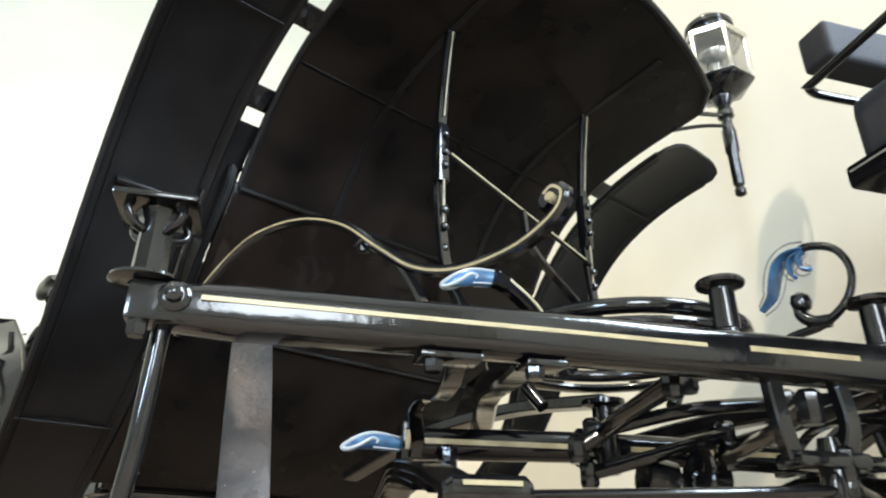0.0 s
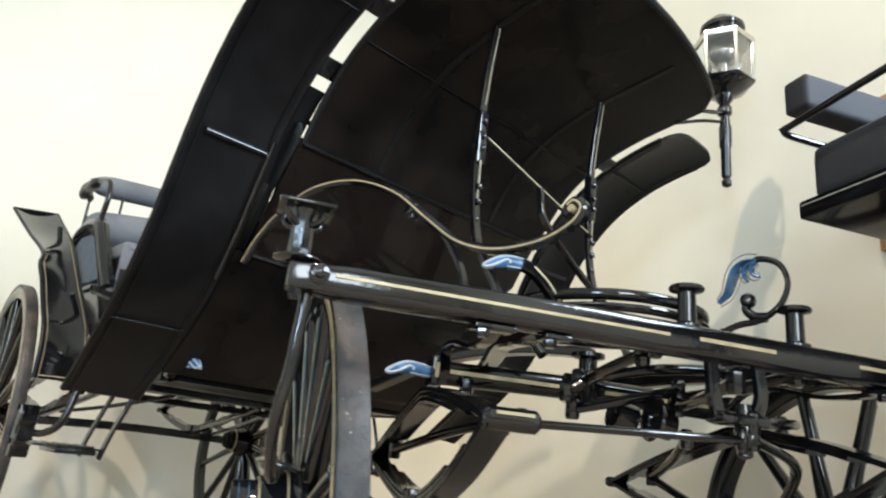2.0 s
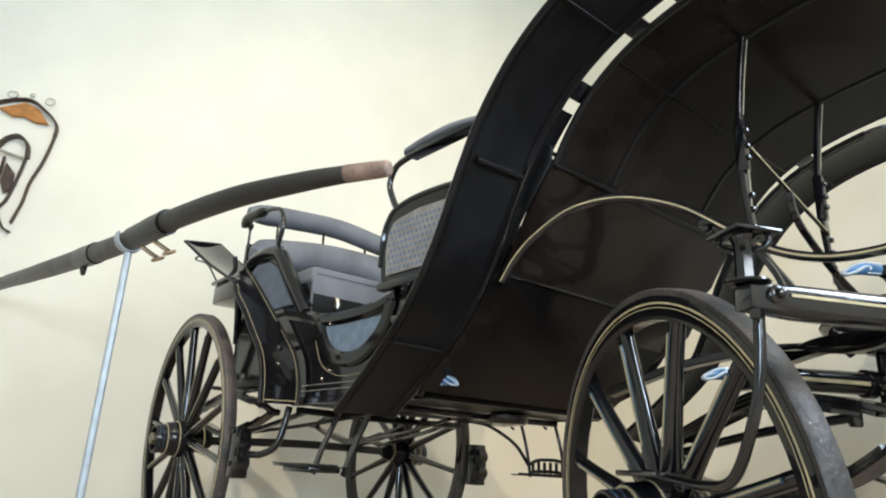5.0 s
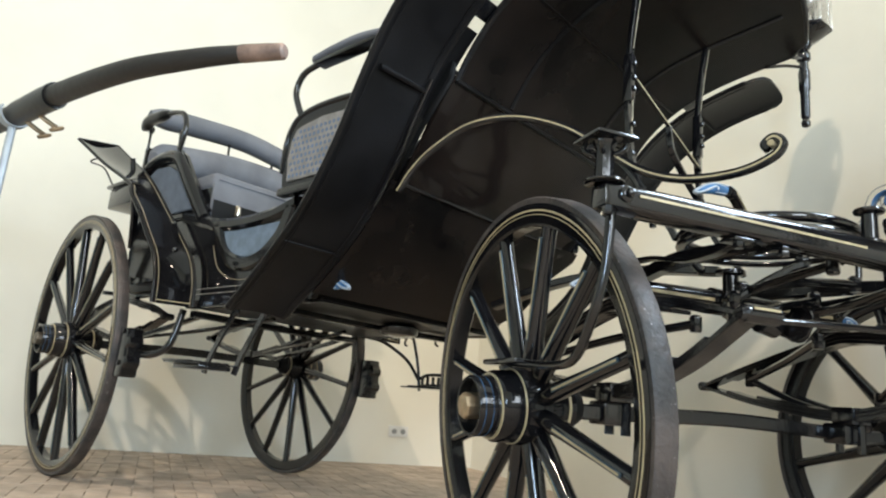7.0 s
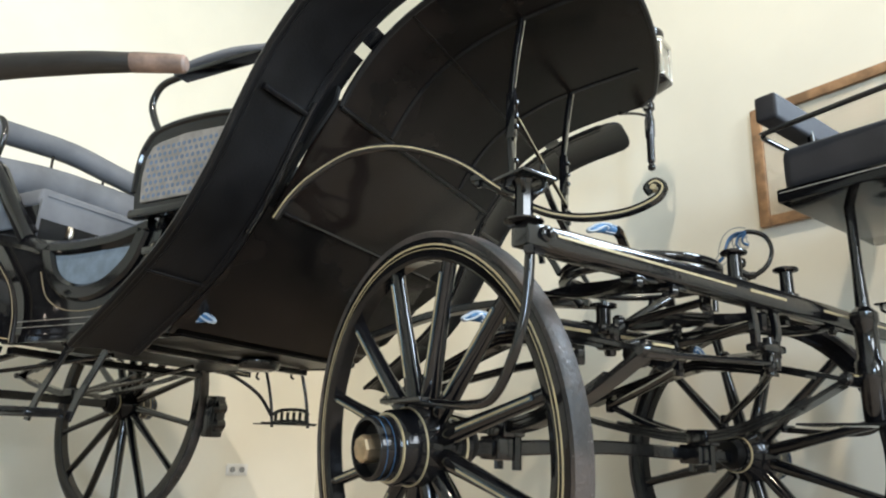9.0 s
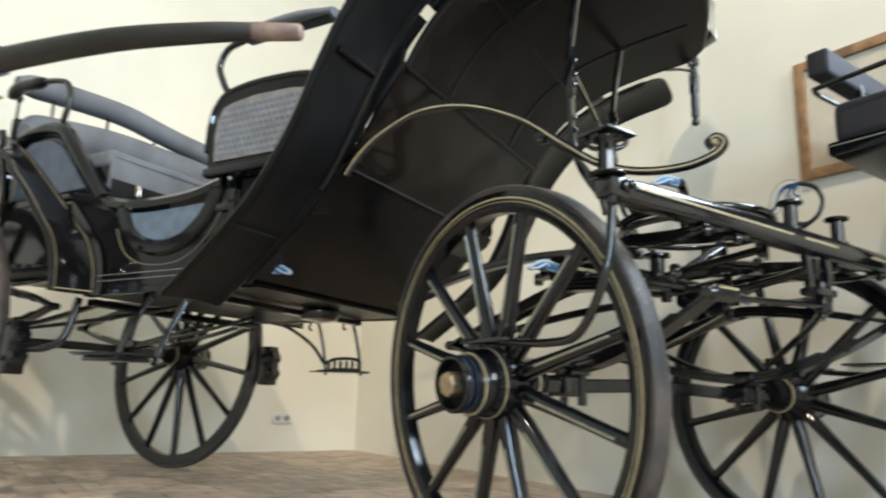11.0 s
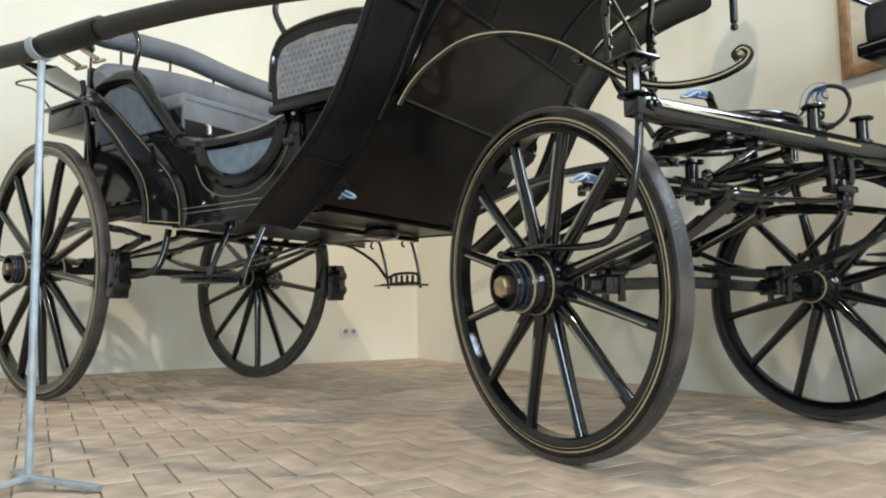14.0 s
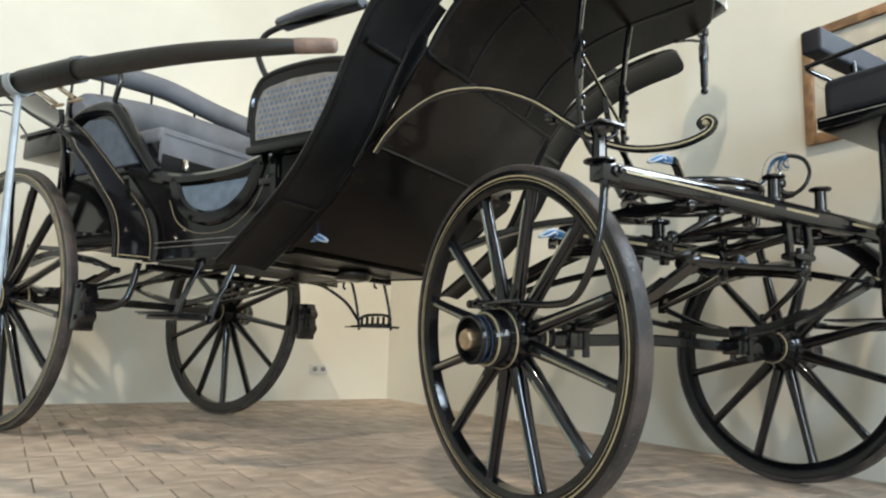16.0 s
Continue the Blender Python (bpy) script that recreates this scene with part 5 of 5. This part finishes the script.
for a, b in ((1.52, 1.80), (0.95, 1.18)):
    seg = [p for p in smooth_path(spine, 3) if a <= p.x <= b]
    k = 0.0295 if a > 1.2 else 0.032
    part("leather_sleeve", sweep(seg, circle(k, 18, k * 1.08)), LEATHER, shaft)
for u in (1.60, 1.685):
    bolt = part("brass_hook", rod([(u, -1.45, 1.10), (u + 0.012, -1.435, 1.082), (u + 0.026, -1.418, 1.068), (u + 0.036, -1.408, 1.06)], 0.006), BRASS, shaft, "small brass hook")
    part("hook_ring", sweep([Vector((u + 0.036 + 0.013 * math.cos(a * math.pi / 6), -1.405 + 0.012 * math.sin(a * math.pi / 6), 1.056 + 0.006 * math.sin(a * math.pi / 6))) for a in range(12)], circle(0.004, 8), closed=True), BRASS, bolt)
part("iron_loop", rod([(1.02, -1.455, 1.14), (1.03, -1.455, 1.118), (1.05, -1.455, 1.112), (1.06, -1.455, 1.13)], 0.007), IRON, shaft)

stand = thing("pole_stand", BODY, "slim grey steel stand that holds up the pole", "stand")
TOPS, FOOT = Vector((1.53, -1.452, 1.092)), Vector((1.597, -1.468, 0.02))
part("stand_rod", sweep([FOOT, TOPS], circle(0.0095, 12)), STEEL, stand)
part("stand_cradle", sweep([Vector((TOPS.x, -1.452 + 0.036 * math.cos(a), 1.122 + 0.036 * math.sin(a))) for a in [math.pi * (0.9 + 1.2 * k / 12) for k in range(13)]], slab(0.005, 0.03), up=(1, 0, 0)), STEEL, stand)
for ang in (24, 164, 272):
    d = Vector((math.cos(radians(ang)), math.sin(radians(ang)), 0))
    part("stand_foot", sweep([FOOT + Vector((0, 0, 0.012)), FOOT + d * 0.06 + Vector((0, 0, 0.004)), FOOT + d * 0.19 + Vector((0, 0, -0.008))], slab(0.022, 0.012)), STEEL, stand)

# ---- the other carriage, of which one seat shows ----
SEAT = Matrix.Translation((3.294, 0.247, 0)) @ Matrix.Rotation(radians(-21.5), 4, "Z")
other = thing("second_carriage", SEAT, "dark second carriage with a grey padded seat", "carriage")
board = part("seat_board", box((0, 0, 1.175), (1.1, 0.62, 1.215), 0.008), LACQUER, other)
part("striping", box((0.01, -0.002, 1.201), (1.08, 0.0, 1.2035)), STONE_EDGE, board)
part("striping", box((-0.002, 0.01, 1.201), (0.0, 0.60, 1.2035)), STONE_EDGE, board)
part("seat_pad", box((0.006, 0.03, 1.215), (1.05, 0.60, 1.345), 0.03, 3), DARK_CLOTH, other, "dark grey seat cushion")
part("back_pad", box((-0.058, 0.036, 1.452), (0.008, 0.92, 1.534), 0.012, 3), DARK_CLOTH, other, "grey padded backrest")
part("arm_rod", rod([(1.0, 0.0, 1.44), (0.4, -0.005, 1.412), (0.02, -0.008, 1.39), (-0.018, -0.004, 1.384), (-0.022, 0.05, 1.380), (0.0, 0.22, 1.368), (0.03, 0.40, 1.36)], 0.008), IRON, other)
for y in (0.25, 0.75):
    part("back_post", rod([(0.02, y, 1.22), (0.0, y, 1.47)], 0.01), IRON, other)
part("seat_post", lathe([(0.024, 0.592), (0.030, 0.60), (0.030, 0.69), (0.036, 0.70), (0.036, 0.745), (0.028, 0.755), (0.028, 0.84), (0.034, 0.85), (0.034, 0.875), (0.018, 0.89), (0.014, 1.0), (0.014, 1.178)], 18, Matrix.Translation((0.118, 0.16, 0))), IRON, other)
plate = part("step_plate", prism([(-0.07, 0.115), (0.30, 0.09), (0.30, 0.25), (-0.07, 0.205)], "z", 0.584, 0.591, 0.002), IRON, other, "worn grey iron step plate")
part("step_arm", bar([(0.20, 0.17, 0.578), (0.5, 0.24, 0.58), (0.76, 0.285, 0.60)], 0.03, 0.012), IRON, plate)
part("seat_leg", box((0.75, 0.25, 0.0), (0.82, 0.32, 1.18), 0.01), IRON, other)

# ---- on the walls ----
pic = thing("framed_picture", ROOM @ Matrix.Translation((4.165, -0.004, 1.655)), "pale print in a brown wooden frame on the wall", "picture")
fw2, fh2, b = 0.36, 0.262, 0.042
for x0, z0, x1, z1 in ((-fw2, -fh2, -fw2 + b, fh2), (fw2 - b, -fh2, fw2, fh2), (-fw2 + b, fh2 - b, fw2 - b, fh2), (-fw2 + b, -fh2, fw2 - b, -fh2 + b)):
    part("frame_rail", box((x0, -0.03, z0), (x1, 0.0, z1), 0.006), OAK, pic)
part("print", box((-fw2 + b, -0.010, -fh2 + b), (fw2 - b, -0.004, fh2 - b)), PAPER, pic, "pale aged print")
pane = part("picture_glass", box((-fw2 + b, -0.016, -fh2 + b), (fw2 - b, -0.013, fh2 - b)), GLASS, pic)
pane.visible_shadow = False

socket = thing("wall_socket", ROOM @ Matrix.Translation((0.0, -0.66, 0.25)), "white double wall socket near the floor", "socket")
part("plate", box((0.001, -0.081, -0.042), (0.010, 0.081, 0.042), 0.004), PLASTIC, socket)
for y in (-0.036, 0.036):
    out = part("outlet", lathe([(0.031, 0.009), (0.031, 0.014), (0.026, 0.0145), (0.022, 0.011), (0.01, 0.011)], 24, Matrix.Translation((0, y, 0)) @ Matrix.Rotation(radians(90), 4, "Y")), PLASTIC, socket)
    # a grey disc paints the well's shade, dark plugs that of the pin holes
    part("outlet_shade", lathe([(0.021, 0.0112), (0.021, 0.0122), (0.019, 0.0124)], 20, Matrix.Translation((0, y, 0)) @ Matrix.Rotation(radians(90), 4, "Y")), SOCKET_SHADE, out)
    for d in (-0.0095, 0.0095):
        part("pin_hole", lathe([(0.003, 0.0115), (0.003, 0.0130)], 8, Matrix.Translation((0, y + d, 0)) @ Matrix.Rotation(radians(90), 4, "Y")), DARK, out)

har = thing("hanging_harness", ROOM @ Matrix.Translation((0.012, -4.50, 2.52)), "dark leather harness with an orange lined pad on the wall", "harness")
part("saddle_strap", sweep(smooth_path([(0.01, -0.42, 0.15), (0.01, -0.33, 0.34), (0.015, -0.22, 0.44), (0.02, -0.02, 0.50), (0.02, 0.10, 0.44), (0.015, 0.20, 0.34), (0.01, 0.205, 0.22), (0.01, 0.17, 0.02), (0.008, 0.12, -0.14), (0.006, 0.10, -0.30), (0.006, 0.06, -0.46)], 6), slab(0.014, 0.034), up=(1, 0, 0), scale=[(1.0, 1.6 if i < 36 else 0.95) for i in range(61)]), HARNESS, har)
part("saddle_pad", prism([(-0.20, 0.40), (-0.03, 0.475), (0.06, 0.44), (0.155, 0.325), (0.06, 0.325), (-0.02, 0.36), (-0.10, 0.35)], "x", 0.0, 0.03, 0.006), ORANGE, har, "orange felt pad")
for y, z in ((-0.13, 0.515), (0.125, 0.50), (0.0, 0.53)):
    r = 0.034 if abs(y) > 0.05 else 0.016
    part("rein_ring", sweep([Vector((0.02, y + r * math.cos(a * math.pi / 8), z + 0.012 + r * 0.8 * math.sin(a * math.pi / 8))) for a in range(16)], circle(0.004, 6), up=(1, 0, 0), closed=True), NICKEL, har)
bridle = thing("hanging_bridle", ROOM @ Matrix.Translation((0.012, -4.56, 2.41)), "dark leather bridle with blinkers on the wall", "bridle")
part("brow_band", sweep(smooth_path([(0.015, -0.10, 0.17), (0.02, -0.04, 0.27), (0.02, 0.04, 0.31), (0.02, 0.11, 0.25), (0.015, 0.125, 0.15)], 5), slab(0.02, 0.055), up=(1, 0, 0)), HARNESS, bridle)
part("cheek_strap", sweep(smooth_path([(0.012, 0.12, 0.18), (0.012, 0.10, 0.02), (0.012, 0.06, -0.18), (0.01, 0.02, -0.26), (0.01, 0.07, -0.38), (0.01, 0.13, -0.42)], 5), slab(0.014, 0.03), up=(1, 0, 0)), HARNESS, bridle)
part("cheek_strap", sweep(smooth_path([(0.012, -0.02, 0.14), (0.012, -0.03, -0.05), (0.012, -0.07, -0.24)], 5), slab(0.014, 0.03), up=(1, 0, 0)), HARNESS, bridle)
part("blinker", prism([(0.0, 0.10), (0.07, 0.02), (0.07, -0.10), (0.03, -0.14), (-0.01, -0.05)], "x", 0.006, 0.02, 0.004), HARNESS, bridle)
part("bit_bar", rod([(0.02, -0.16, 0.20), (0.02, 0.1, 0.145)], 0.011), NICKEL, bridle)
part("bit_ring", sweep([Vector((0.015, -0.04 + 0.035 * math.cos(a * math.pi / 8), -0.36 + 0.04 * math.sin(a * math.pi / 8))) for a in range(16)], circle(0.005, 6), up=(1, 0, 0), closed=True), NICKEL, bridle)

# ---- bricks of the floor ----
CELL = 0.09


def brick_mesh(name, mat, gap=0.0025):
    lx, ly = CELL - gap, CELL / 2 - gap
    vs = []
    for z, i in ((-0.03, 0.0), (-0.001, 0.0), (0.0, 0.0008)):
        vs += [(-lx + i, -ly + i, z), (lx - i, -ly + i, z), (lx - i, ly - i, z), (-lx + i, ly - i, z)]
    fs = [(8, 9, 10, 11)] + [(b + k, b + (k + 1) % 4, b + 4 + (k + 1) % 4, b + 4 + k) for b in (0, 4) for k in range(4)]
    return vs, fs


VS, FS = brick_mesh("brick", BRICK)
bme = bpy.data.meshes.new("brick")
bme.from_pydata(VS, [], FS)
bme.materials.append(BRICK)
rest_v, rest_f = [], []
rng = random.Random(4)
back = ROOM.inverted() @ Vector((1.95, -0.42, 0))
singles = 0
for j in range(int(ROOM_Y / CELL) - 2, 1):
    for i in range(-2, int(ROOM_X / CELL) + 3):
        flat, tall = (i + j) % 4 == 0, (i + j) % 4 == 1
        if not (flat or tall):
            continue
        if flat:
            c, turn = Vector(((i + 0.0) * CELL, (j + 0.5) * CELL, 0)), 0.0
        else:
            c, turn = Vector(((i + 0.5) * CELL, (j + 1.0) * CELL, 0)), math.pi / 2
        if not (-0.07 < c.x < ROOM_X + 0.07 and ROOM_Y - 0.07 < c.y < 0.07):
            continue
        m = Matrix.Translation(c + Vector((rng.uniform(-0.001, 0.001), rng.uniform(-0.001, 0.001), rng.uniform(-0.001, 0.0004)))) @ Matrix.Rotation(turn + rng.uniform(-0.008, 0.008), 4, "Z") @ Matrix.Rotation(rng.uniform(-0.004, 0.004), 4, "X")
        if abs(c.x - back.x) < 1.08 and abs(c.y - back.y) < 1.08 and singles < 300:
            o = new("brick", bme)
            o.parent = floor
            o.matrix_local = m
            singles += 1
        else:
            n = len(rest_v)
            rest_v += [tuple(m @ Vector(v)) for v in VS]
            rest_f += [tuple(n + k for k in f) for f in FS]
rme = bpy.data.meshes.new("bricks")
rme.from_pydata(rest_v, [], rest_f)
rme.materials.append(BRICK_REST)
rest = new("bricks", rme)
rest.parent = floor
tagged(rest, "", "", "", "stuff")
